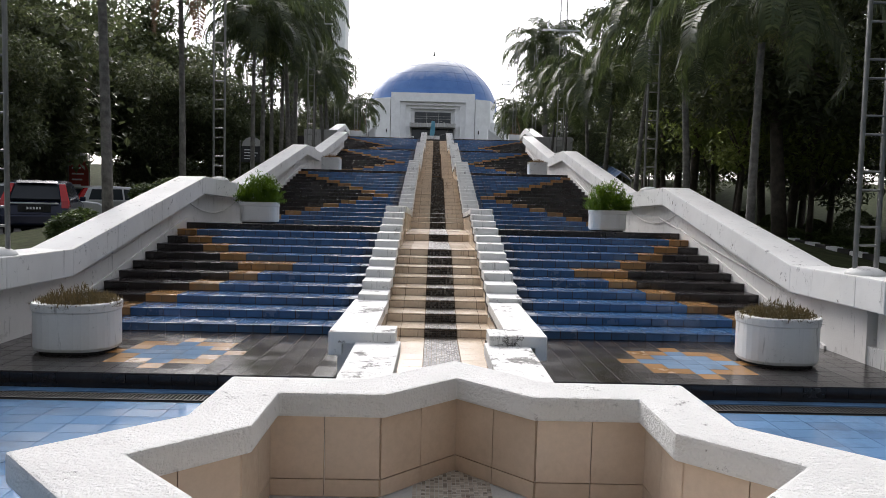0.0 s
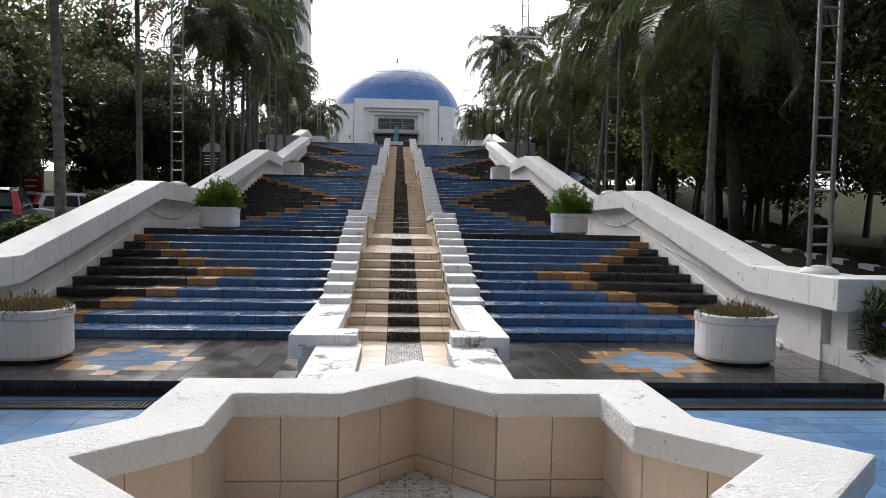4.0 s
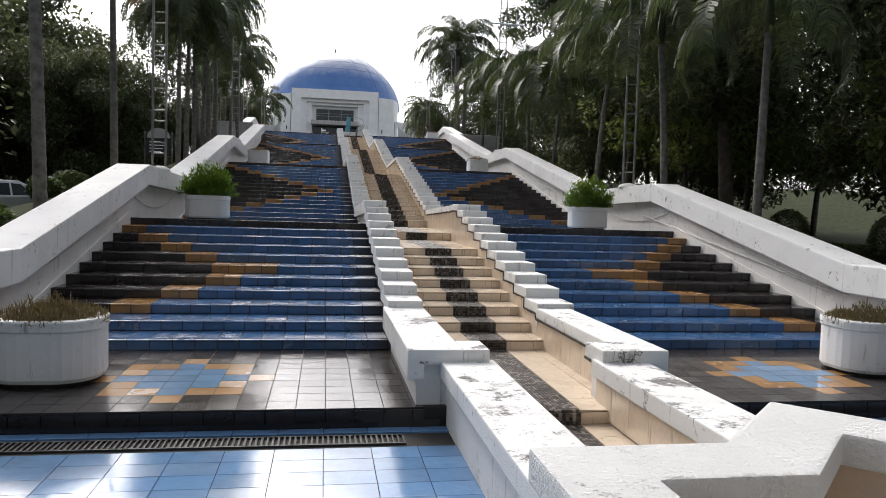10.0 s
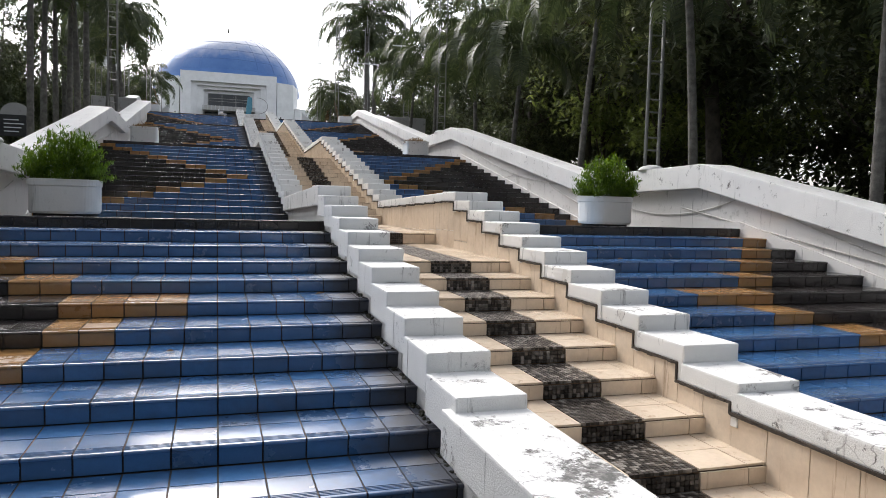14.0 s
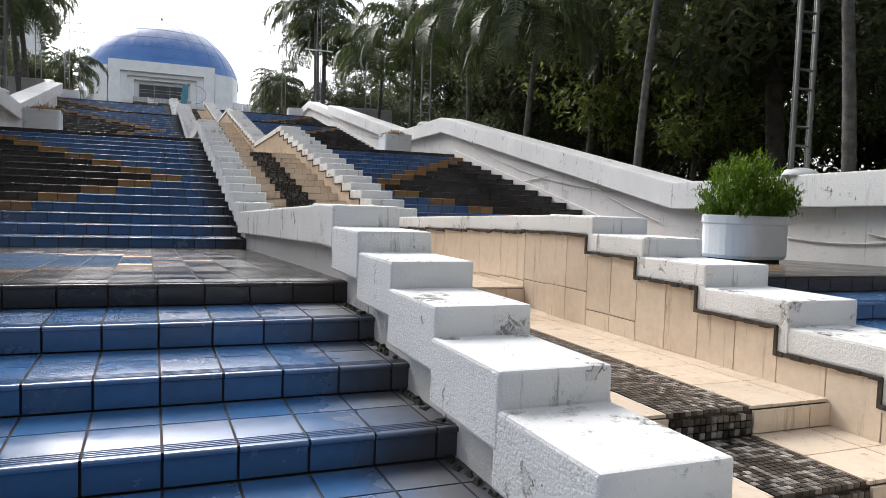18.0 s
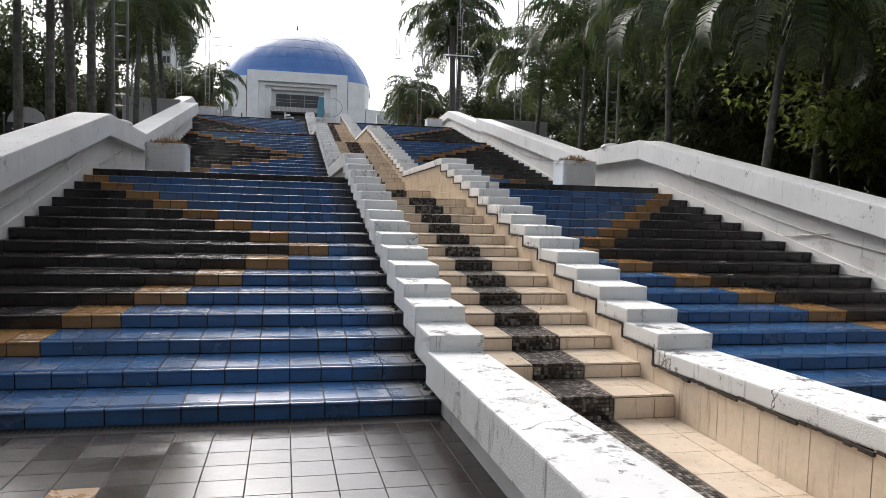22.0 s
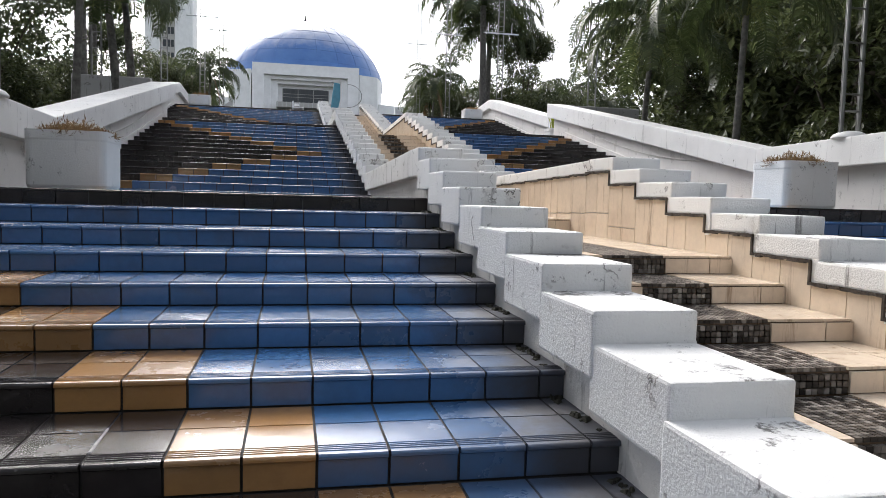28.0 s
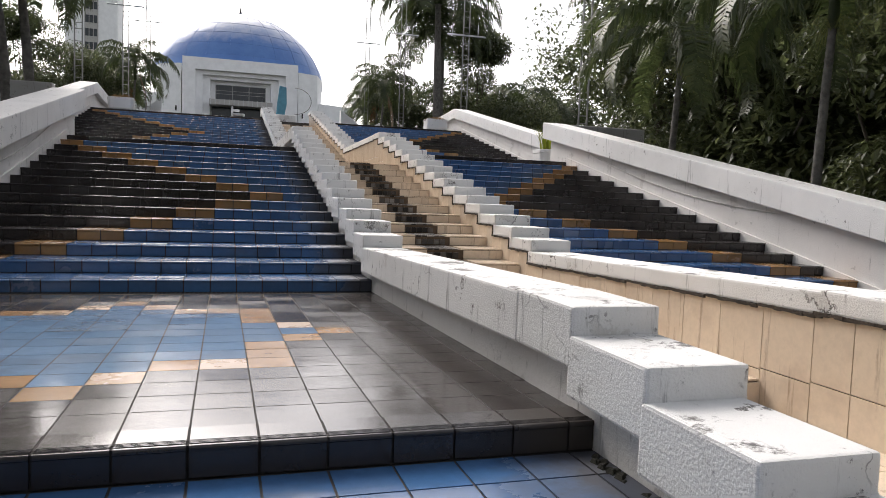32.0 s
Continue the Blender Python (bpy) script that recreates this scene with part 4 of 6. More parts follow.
# planting bed kerb beside the landing
bed = bmesh.new()
add_prism(bed, [(4.56, -1.0), (4.70, -1.0), (4.82, -1.96), (9.5, -1.96), (9.5, -2.10), (4.68, -2.10)], "z", PLAZA_Z - 0.1, 0.185)
bmesh.ops.recalc_face_normals(bed, faces=bed.faces[:])
structure(link("bed_kerb", bed, WHITE), "low white kerb of a flower bed", "kerb")
bed = bmesh.new()
add_prism(bed, [(-4.56, -1.0), (-4.70, -1.0), (-4.82, -1.96), (-9.5, -1.96), (-9.5, -2.10), (-4.68, -2.10)], "z", PLAZA_Z - 0.1, 0.185)
bmesh.ops.recalc_face_normals(bed, faces=bed.faces[:])
structure(link("bed_kerb", bed, WHITE), "low white kerb of a flower bed", "kerb")
for s in (-1, 1):
    structure(link("bed_soil", box((s * 4.72, -1.99, -0.3), (s * 9.4, -1.1, 0.08)), SOIL), "bare dark soil of a flower bed", "soil")


# ---- foliage makers ----
def leaf_cloud(points, size, seed, droop=0.5, aspect=0.45):
    """Many single folded leaves at the given points."""
    rng = np.random.default_rng(seed)
    n = len(points)
    az, el = rng.uniform(0, 2 * np.pi, n), rng.uniform(-1.0, 0.6, n) - droop * 0.4
    L = size * rng.uniform(0.65, 1.35, n)
    d = np.stack([np.cos(az) * np.cos(el), np.sin(az) * np.cos(el), np.sin(el)], 1)
    side = np.stack([-np.sin(az), np.cos(az), rng.uniform(-0.5, 0.5, n)], 1)
    p = np.asarray(points)
    wd = (L * aspect)[:, None] / 2
    L = L[:, None]
    up = np.cross(side, d) * wd * 0.35
    V = np.stack([p, p + d * L * 0.5 + side * wd - up, p + d * L, p + d * L * 0.5 - side * wd - up], 1).reshape(-1, 3)
    i = np.arange(n) * 4
    F = np.concatenate([np.stack([i, i + 1, i + 2], 1), np.stack([i, i + 2, i + 3], 1)])
    return V, F


def cloud_mesh(name, V, F, material):
    me = bpy.data.meshes.new(name)
    me.from_pydata(V.tolist(), [], F.tolist())
    me.materials.append(material)
    return me


def crown_points(rng, n, radius, height, lumps=9, low=0.0):
    """Points gathered in clumps on the skin of a rough crown."""
    c = []
    for _ in range(lumps):
        a, t = rng.uniform(0, 2 * np.pi), rng.uniform(low, 1)
        r = radius * math.sqrt(max(0.05, 1 - (2 * t - 1) ** 2)) * rng.uniform(0.35, 0.85)
        c.append((r * math.cos(a), r * math.sin(a), t * height, rng.uniform(0.28, 0.5) * radius))
    c += [(0.0, 0.0, height * 0.45, radius * 0.46), (0.0, 0.0, height * 0.74, radius * 0.40)]   # the heart of the crown
    pts = []
    per = n // len(c)
    for x, y, z, s in c:
        v = rng.normal(size=(per, 3))
        v /= np.linalg.norm(v, axis=1)[:, None]
        v *= (rng.uniform(0.35, 1.0, per) ** 0.5)[:, None] * np.array([s, s, s * 0.72])
        pts.append(v + np.array([x, y, z]))
    return np.concatenate(pts), c


def make_tree(seed, height, radius, trunk_r, leaves, leaf, material, trunk_h, bark):
    rng = np.random.default_rng(seed)
    root = empty("tree", (0, 0, 0))
    pts, clumps = crown_points(rng, leaves, radius, height - trunk_h, 15)
    pts = pts + np.array([0, 0, trunk_h])
    bm = bmesh.new()
    lean = rng.uniform(-0.5, 0.5, 2)
    spine = [(lean[0] * k / 5, lean[1] * k / 5, (trunk_h + 0.5 * (height - trunk_h)) * k / 5 - 0.4) for k in range(6)]
    add_tube(bm, spine, [trunk_r * (1.25 - 0.17 * k) for k in range(6)], 8)
    for x, y, z, _ in clumps[:9]:
        k = int(rng.integers(2, 5))
        b = Vector(spine[k])
        e = Vector((x, y, z + trunk_h))
        m = (b + e) / 2 + Vector((0, 0, -0.4))
        add_tube(bm, [tuple(b), tuple(m), tuple(e)], [trunk_r * 0.45, trunk_r * 0.3, trunk_r * 0.1], 6)
    part("trunk", bm, bark, root, smooth=True)
    V, F = leaf_cloud(pts, leaf, seed)
    ob = new("crown", cloud_mesh("crown", V, F, material))
    ob.parent = root
    return root


def make_palm(seed, height, spread, fronds, r=0.11, dead=2, crownshaft=True, flowers=False):
    """A feather palm: arching ribs with fine hanging leaflets in two rows."""
    rng = np.random.default_rng(seed)
    root = empty("palm_tree", (0, 0, 0))
    lean = rng.uniform(-0.22, 0.22, 2)
    spine = [(lean[0] * (k / 8) ** 1.6, lean[1] * (k / 8) ** 1.6, height * k / 8 - (0.4 if k == 0 else 0)) for k in range(9)]
    # leaf-scar rings make the trunk swell and narrow
    rings, radii = [], []
    for k in range(65):
        u = k / 64 * 8
        i = min(int(u), 7)
        a, b = Vector(spine[i]), Vector(spine[i + 1])
        rings.append(tuple(a.lerp(b, u - i)))
        radii.append(r * (0.86 - 0.035 * u + 0.25 * max(0.0, 0.6 - u)) * (1.035 if k % 2 else 0.98))
    part("trunk", tube(rings, radii, 10), BARK, root, smooth=True)
    top = Vector(spine[-1])
    if flowers:
        V, F = [], []
        for k in range(26):
            az = 2.4 * k + rng.uniform(-0.3, 0.3)
            p = top + Vector((math.cos(az) * r, math.sin(az) * r, rng.uniform(-0.05, 0.1)))
            v = Vector((math.cos(az), math.sin(az), rng.uniform(0.2, 1.1))).normalized()
            for q in range(7):
                nxt = p + v * 0.075
                side = v.cross(Vector((0, 0, 1))).normalized() * 0.006
                o = len(V)
                V += [tuple(p - side), tuple(p + side), tuple(nxt + side), tuple(nxt - side)]
                F.append((o, o + 1, o + 2, o + 3))
                for sg in (-1, 1):
                    tip = nxt + Vector(rng.normal(0, 0.07, 3)) - Vector((0, 0, 0.05))
                    o = len(V)
                    V += [tuple(nxt), tuple(nxt + side * 1.6), tuple(tip)]
                    F.append((o, o + 1, o + 2))
                p, v = nxt, (v - Vector((0, 0, 0.30))).normalized()
        me = quads(V, F)
        me.materials.append(DRYFLOWER)
        ob = new("flower_tangle", me)
        ob.parent, ob["label"] = root, "tangle of yellowish flower stalks"
    if crownshaft:
        part("crownshaft", tube([tuple(top), tuple(top + Vector((0, 0, 0.35))), tuple(top + Vector((0, 0, 0.75)))], [r * 0.85, r * 0.8, r * 0.4], 8), FROND, root, "smooth green crownshaft", True)
        top = top + Vector((0, 0, 0.65))
    for kind in ("green", "dry"):
        V, F = [], []
        count = fronds if kind == "green" else dead
        for k in range(count):
            az = 2.399963 * k + rng.uniform(-0.3, 0.3)
            el = -0.05 + 1.42 * (k + 0.5) / count + rng.uniform(-0.12, 0.12) if kind == "green" else rng.uniform(-1.4, -1.1)
            L = spread * rng.uniform(0.85, 1.15)
            h = Vector((math.cos(az), math.sin(az), 0))
            sd = Vector((-math.sin(az), math.cos(az), 0))
            ang, p = el, top.copy()
            n = 44
            for q in range(n):
                dirv = h * math.cos(ang) + Vector((0, 0, 1)) * math.sin(ang)
                last, p = p, p + dirv * (L / n)
                ang -= (0.058 if kind == "green" else 0.015) * (0.35 + 1.1 * q / n)
                o = len(V)
                rw = sd * 0.018 * spread / 2.4
                V += [tuple(last - rw), tuple(last + rw), tuple(p + rw), tuple(p - rw)]
                F.append((o, o + 1, o + 2, o + 3))
                if q < 6:
                    continue
                ll = spread * 0.27 * math.sin(math.pi * (0.16 + 0.80 * q / n)) ** 0.6 * rng.uniform(0.8, 1.15)
                for sg in (-1, 1):
                    hang = rng.uniform(0.2, 0.75)
                    mid = p + sd * sg * ll * 0.36 + dirv * ll * 0.22 + Vector((0, 0, ll * (0.16 - 0.22 * hang)))
                    tip = p + sd * sg * ll * 0.56 + dirv * ll * 0.40 - Vector((0, 0, ll * 0.85 * hang))
                    wv = dirv * 0.026 * spread / 2.4 * rng.uniform(0.8, 1.3)
                    o = len(V)
                    V += [tuple(p - wv * 0.5), tuple(p + wv * 0.5), tuple(mid + wv), tuple(mid - wv), tuple(tip)]
                    F += [(o, o + 1, o + 2, o + 3), (o + 3, o + 2, o + 4)]
        if V:
            me = quads(V, F)
            me.materials.append(FROND if kind == "green" else DEADFROND)
            ob = new("fronds" if kind == "green" else "dry_fronds", me)
            ob.parent = root
            if kind == "dry":
                ob["label"] = "hanging dry brown fronds"
    return root


def stand(proto, x, y, turn, scale, label, category, group):
    """Place a copy of a plant on the ground."""
    m = Matrix.LocRotScale((x, y, ground_z(x, y) - 0.05), Euler((0, 0, turn)), None)
    ob = copy_thing(proto, m)
    ob.scale = (scale, scale, scale)
    return tagged(ob, label, category, group)


def drop(proto):
    for o in list(proto.children_recursive) + [proto]:
        bpy.data.objects.remove(o)


# ---- palms along both sides ----
SLENDER = "slender palm with drooping fronds and pale ringed trunk"
# x, y, trunk height, trunk radius
EAST = [(5.2, 3.35, 4.0, 0.095), (5.4, 6.9, 4.1, 0.10), (5.3, 10.6, 3.9, 0.085), (5.4, 14.5, 2.9, 0.09), (5.5, 17.5, 3.15, 0.085), (5.4, 21.6, 2.85, 0.085), (5.35, 24.8, 2.35, 0.085)]
WEST = [(-5.3, 3.3, 5.4, 0.11), (-5.4, 7.1, 5.7, 0.085), (-5.45, 13.2, 4.4, 0.085), (-5.5, 14.6, 4.2, 0.09), (-5.6, 16.4, 4.1, 0.085), (-5.5, 17.5, 4.7, 0.09), (-5.5, 18.8, 5.1, 0.11), (-5.5, 20.1, 5.1, 0.11), (-5.55, 24.6, 3.5, 0.09), (-5.65, 28.3, 3.1, 0.13), (-5.65, 29.9, 3.1, 0.13)]
for k, (x, y, h, r) in enumerate(EAST + WEST):
    palm = make_palm(140 + k, h, 2.35 if x > 0 else 2.25, 20, r, 2 if k == 8 else 0, flowers=True)
    palm.matrix_world = pose(x, y, ground_z(x, y) - 0.05, 0, 0, 67.0 * k)
    tagged(palm, SLENDER, "palm tree", "palms beside the stairs")
big = make_palm(21, 9.2, 4.1, 34, 0.28, 0)
for x, y, turn, k in ((9.3, 53.0, 2.4, 1.06), (10.6, 57.0, 0.4, 0.98), (-9.6, 40.5, 4.0, 1.05), (-10.6, 46.0, 1.0, 0.95)):
    stand(big, x, y, turn, k, "tall royal palm with a full dark crown", "palm tree", "tall palms near the building")
small = make_palm(14, 3.0, 2.1, 20, 0.075, 1)
for s in (-1, 1):
    for k in range(4):
        stand(small, s * (6.9 + 0.8 * k), 57 + 5 * k, k * 1.7, 1.25, "small palm in front of the domed building", "palm tree", "palms near the building")
for x, y, turn, k in ((15.2, 62.0, 0.4, 1.75), (17.4, 59.0, 2.0, 1.6), (18.8, 63.0, 3.1, 1.8), (20.4, 60.0, 4.4, 1.65), (22.0, 63.5, 5.2, 1.5), (12.6, 60.0, 1.1, 1.5)):
    stand(small, x, y, turn, k, "small feathery palm among the far trees", "palm tree", "palms near the building")
for p in (big, small):
    drop(p)

# ---- broadleaf trees ----
protos = [make_tree(31, 13.0, 4.2, 0.17, 14000, 0.29, LEAF, 3.6, BARK_DARK), make_tree(32, 15.5, 4.8, 0.19, 16000, 0.31, LEAF, 4.2, BARK_DARK), make_tree(33, 11.0, 4.0, 0.15, 13000, 0.28, LEAF, 2.6, BARK_DARK)]
spots = []
for k in range(7):
    spots.append((13.2 + (k % 3) * 1.1, 3.0 + 5.0 * k, 0))
    spots.append((17.5 + (k % 2) * 2.0, 1.5 + 5.6 * k, 1))
    spots.append((23.0 + (k % 3) * 2.0, -1.0 + 6.4 * k, 1))
for k in range(6):
    spots.append((-16.5 - (k % 3) * 1.4, 18.0 + 5.0 * k, 2))
    spots.append((-21.5 - (k % 2) * 2.0, 20.0 + 5.6 * k, 1))
    spots.append((-28.0 - (k % 3) * 2.0, 12.0 + 6.6 * k, 1))
spots += [(11.8, 0.5, 2), (10.6, 12.5, 2), (10.4, 18.0, 2), (10.2, 24.5, 2), (12.0, 30.0, 2), (13.4, 36.0, 2), (-12.4, 31.0, 2), (-12.5, 36.0, 2), (17.5, 55.0, 0), (-15.0, 52.0, 0), (-11.5, 57.0, 0), (-10.5, 64.0, 0), (12.6, 51.0, 2), (-20, 60, 1), (-24, 3.0, 1), (-32, 4.0, 1), (-36, 14, 1), (14.5, -3.0, 0), (-27, 24.0, 0), (-18.5, 6.5, 1), (-17.8, 22.5, 1), (-10.8, 45.5, 2), (-13.5, 48.5, 2), (-12.0, 53.5, 0), (-9.8, 59.0, 2), (-13.6, 29.0, 1), (-15.4, 33.5, 0), (-12.2, 37.0, 0), (-14.6, 40.5, 1), (-17.5, 37.5, 1), (-15.5, 57.0, 2), (-18.0, 50.0, 1), (11.0, 63.0, 0), (15.2, 56.0, 2), (8.8, 61.0, 2), (13.4, 59.0, 2), (16.8, 60.5, 2)]
for k, (x, y, w) in enumerate(spots):
    if 9 < x < 26 and -1.6 < y - 9.6 - 1.05 * (x - 12) < 1.8:
        continue       # an open lane through the wood
    r2 = random.Random(100 + k)
    sc = r2.uniform(0.85, 1.15) * (0.62 if y > 44 else 0.86 if -18 < x < -12 and w < 2 and 28 < y < 41 else 0.62 if -20 < x < 0 and y > 25 else 0.8 if x < 0 and y > 8 else 0.8 if 9 < x < 10.5 else 1.0)
    stand(protos[(w + k) % 3], x + r2.uniform(-0.8, 0.8), y + r2.uniform(-1, 1), r2.uniform(0, 6.3), sc, "dark broadleaf tree with dense drooping foliage", "tree", "trees of the surrounding wood")
for p in protos:
    drop(p)
near_tree = make_tree(37, 9.0, 3.2, 0.12, 3600, 0.28, BRIGHTLEAF, 3.4, BARK_DARK)
stand(near_tree, 16.6, 9.6, 0.8, 1.0, "broadleaf tree with large light green hanging leaves", "tree", "trees of the surrounding wood")
stand(near_tree, 10.6, 18.6, 2.2, 0.8, "broadleaf tree with large light green hanging leaves", "tree", "trees of the surrounding wood")
for x, y, turn, k in ((14.2, 9.0, 1.2, 0.85), (12.4, 15.2, 3.4, 0.8), (9.6, 14.4, 5.1, 0.62)):
    stand(near_tree, x, y, turn, k, "broadleaf tree with large light green hanging leaves", "tree", "trees of the surrounding wood")
drop(near_tree)

# unseen wood added at the foot of the plaza to keep skylight off risers
rg = np.random.default_rng(77)
xx = rg.uniform(-40, 40, 42000)
yy = -23.0 + rg.normal(0, 1.4, 42000) + 2.0 * np.sin(xx * 0.4)
zz = rg.uniform(0, 1, 42000) ** 0.8 * (17.0 + 2.0 * np.sin(xx * 0.7) + 1.5 * np.sin(xx * 1.9)) - 0.3
V, F = leaf_cloud(np.stack([xx, yy, zz], 1), 0.75, 78, 0.5, 0.6)
tagged(new("woodland", cloud_mesh("woodland", V, F, LEAF)), "deep shaded woodland of dense foliage, the stand south of the plaza added unseen to block skylight", "woods", "", "stuff")

# the depth of the wood behind the first trees
for s, ya, yb, n, far in ((1, -16, 74, 52000, 27.0), (-1, 8, 66, 62000, 27.0), (-1, 22, 46, 26000, 18.5), (1, -16, 74, 34000, 23.0), (-1, 4, 66, 28000, 23.0)):
    rg = np.random.default_rng(60 + s + int(far))
    yy = rg.uniform(ya, yb, n)
    xx = s * (far + rg.normal(0, 1.2, n) + 2.0 * np.sin(yy * 0.5))
    zz = rg.uniform(0, 1, n) ** 0.8 * ((12.0 if s > 0 and far > 25 else 2.6 if far == 23.0 else 10.5 if far > 20 else 7.0) + (2.2 * np.sin(yy * 0.7) + 1.5 * np.sin(yy * 1.9)) * (0.25 if far == 23.0 else 1.0)) + 0.12 * np.clip(yy, 0, 45)
    keep = ~((s > 0) & (yy > 22.5) & (yy < 28.0) & (zz > 2.4) & (zz < 7.5))
    V, F = leaf_cloud(np.stack([xx, yy, zz], 1)[keep], 0.40, 61 + s, 0.5, 0.55)
    tagged(new("woodland", cloud_mesh("woodland", V, F, LEAF)), "deep shaded woodland of dense foliage, the stand south of the plaza added unseen to block skylight", "woods", "", "stuff")


# ---- planters ----
def stadium(a, b, r, n=6):
    """A rectangle 2a by 2b with corners rounded by r."""
    pts = []
    for cx, cy, s in ((a - r, b - r, 0), (-a + r, b - r, 1), (-a + r, -b + r, 2), (a - r, -b + r, 3)):
        for k in range(n + 1):
            t = math.pi / 2 * (s + k / n)
            pts.append((cx + r * math.cos(t), cy + r * math.sin(t)))
    return pts


def loft(rings):
    bm = bmesh.new()
    R3 = [[bm.verts.new((x, y, z)) for x, y in ring] for ring, z in rings]
    n = len(R3[0])
    for A, B in zip(R3, R3[1:]):
        for k in range(n):
            bm.faces.new((A[k], A[(k + 1) % n], B[(k + 1) % n], B[k]))
    bm.faces.new(R3[0][::-1])
    bm.faces.new(R3[-1])
    return bm


def planter(at, a, b, r, h, plant, label, turn=0):
    root = empty("planter", at, turn)
    paint = STAINEDWHITE if plant == "dry" else POTWHITE
    lip = 0.016 if plant == "dry" else 0.022
    part("pot", loft([(stadium(a, b, r), 0.03), (stadium(a + 0.012, b + 0.012, r), 0.06), (stadium(a + 0.012, b + 0.012, r), h - 0.09), (stadium(a + lip, b + lip, r), h - 0.075), (stadium(a + lip, b + lip, r), h - 0.012), (stadium(a + 0.018, b + 0.018, r), h), (stadium(a - 0.05, b - 0.05, r), h), (stadium(a - 0.06, b - 0.06, r), h - 0.07)]), paint, root)
    part("foot", loft([(stadium(a - 0.03, b - 0.03, r), -0.01), (stadium(a - 0.03, b - 0.03, r), 0.035)]), RUBBER, root, "black foot set in under the pot")
    part("soil", loft([(stadium(a - 0.055, b - 0.055, r), h - 0.10), (stadium(a - 0.055, b - 0.055, r), h - 0.055)]), SOIL, root)
    rng = np.random.default_rng(int(abs(at[0] * 31 + at[1] * 17)) + 3)
    if plant == "shrub":
        pts = []
        for _ in range(230):
            v = rng.normal(size=3)
            v[2] = abs(v[2]) + 0.12
            v = v / np.linalg.norm(v) * np.array([a * 1.45, b * 1.5, 0.64]) * rng.uniform(0.80, 1.10)
            foot = v * np.array([0.45, 0.45, 0.05])
            for k in range(44):
                t = rng.uniform(0.15, 1.0) ** 0.7
                pts.append(foot + (v - foot) * t + rng.normal(0, 0.013, 3))
        V, F = leaf_cloud(np.array(pts) + np.array([0, 0, h - 0.05]), 0.06, 7, -2.4, 0.24)
        me = cloud_mesh("shrub", V, F, SHRUB)
    elif plant == "tall":
        V, F = [], []
        for _ in range(150):
            q, w = rng.uniform(0, 2 * np.pi), rng.uniform(0, 1) ** 0.5
            p0 = Vector((math.cos(q) * w * a * 0.8, math.sin(q) * w * b * 0.8, h - 0.06))
            lean, L = Vector((math.cos(q), math.sin(q), 0)) * rng.uniform(0.05, 0.35), rng.uniform(0.25, 0.62)
            sd = Vector((-math.sin(q), math.cos(q), 0)) * 0.013
            p1, p2 = p0 + lean * L * 0.5 + Vector((0, 0, L * 0.6)), p0 + lean * L * 1.5 + Vector((0, 0, L * 0.95))
            o = len(V)
            V += [tuple(p0 - sd), tuple(p0 + sd), tuple(p1 + sd), tuple(p1 - sd), tuple(p2)]
            F += [(o, o + 1, o + 2, o + 3), (o + 3, o + 2, o + 4)]
        me = quads(V, F)
        me.name = "tall_leaves"
        me.materials.append(TALLLEAF)
    else:
        n = 3200
        q = rng.uniform(0, 2 * np.pi, n)
        w = np.sqrt(rng.uniform(0, 1, n))
        lump = 0.65 + 0.35 * np.sin(q * 3 + at[0]) * np.sin(w * 7 + at[1])
        rise = (0.17 if plant == "dry" else 0.20) * (1.08 - w ** 2) * lump
        v = np.stack([np.cos(q) * w * a * 1.08, np.sin(q) * w * b * 1.08, h - 0.05 + rise * rng.uniform(0.0, 1.0, n)], 1)
        V, F = leaf_cloud(v, 0.07, 9, -2.2 if plant == "weeds" else -1.5, 0.12)
        me = cloud_mesh("tuft", V, F, DRYGRASS if plant == "dry" else WEEDS)
    ob = new(me.name, me)
    ob.parent = root
    return tagged(root, label, "planter", "planters on the landings")


TALLLEAF = leaf_mat("yellow_green_blade", (0.16, 0.20, 0.03), (0.34, 0.36, 0.07), 0.5, 0.4)
WEEDS = leaf_mat("mixed_weeds", (0.075, 0.062, 0.028), (0.22, 0.165, 0.085), 0.8)
planter((3.60, -1.05, 0.0), 0.375, 0.33, 0.28, 0.50, "weeds", "rounded white planter with dry weeds on the landing", 0)
planter((-3.64, -1.12, 0.0), 0.385, 0.33, 0.28, 0.50, "weeds", "rounded white planter with dry weeds on the landing", 0)
planter((3.63, 6.62, 1.08), 0.36, 0.30, 0.24, 0.44, "shrub", "white planter with a clipped bright green shrub")
planter((-3.68, 6.78, 1.08), 0.36, 0.30, 0.14, 0.44, "shrub", "white planter with a clipped bright green shrub")
planter((3.74, 17.95, 2.61), 0.32, 0.30, 0.07, 0.54, "dry", "stained white planter with dead grass beside the coping")
planter((-3.76, 17.95, 2.61), 0.32, 0.30, 0.07, 0.54, "dry", "stained white planter with dead grass beside the coping")
planter((5.35, 29.6, 4.14), 0.36, 0.32, 0.2, 0.46, "tall", "white planter with tall yellow-green leaves")
planter((-5.35, 29.6, 4.14), 0.36, 0.32, 0.2, 0.46, "dry", "stained white planter with dead grass beside the coping")
planter((5.15, 38.85, TOPZ - 0.01), 0.36, 0.32, 0.1, 0.40, "dry", "white planter on the upper landing")
planter((-5.15, 38.85, TOPZ - 0.01), 0.36, 0.32, 0.1, 0.40, "dry", "white planter on the upper landing")


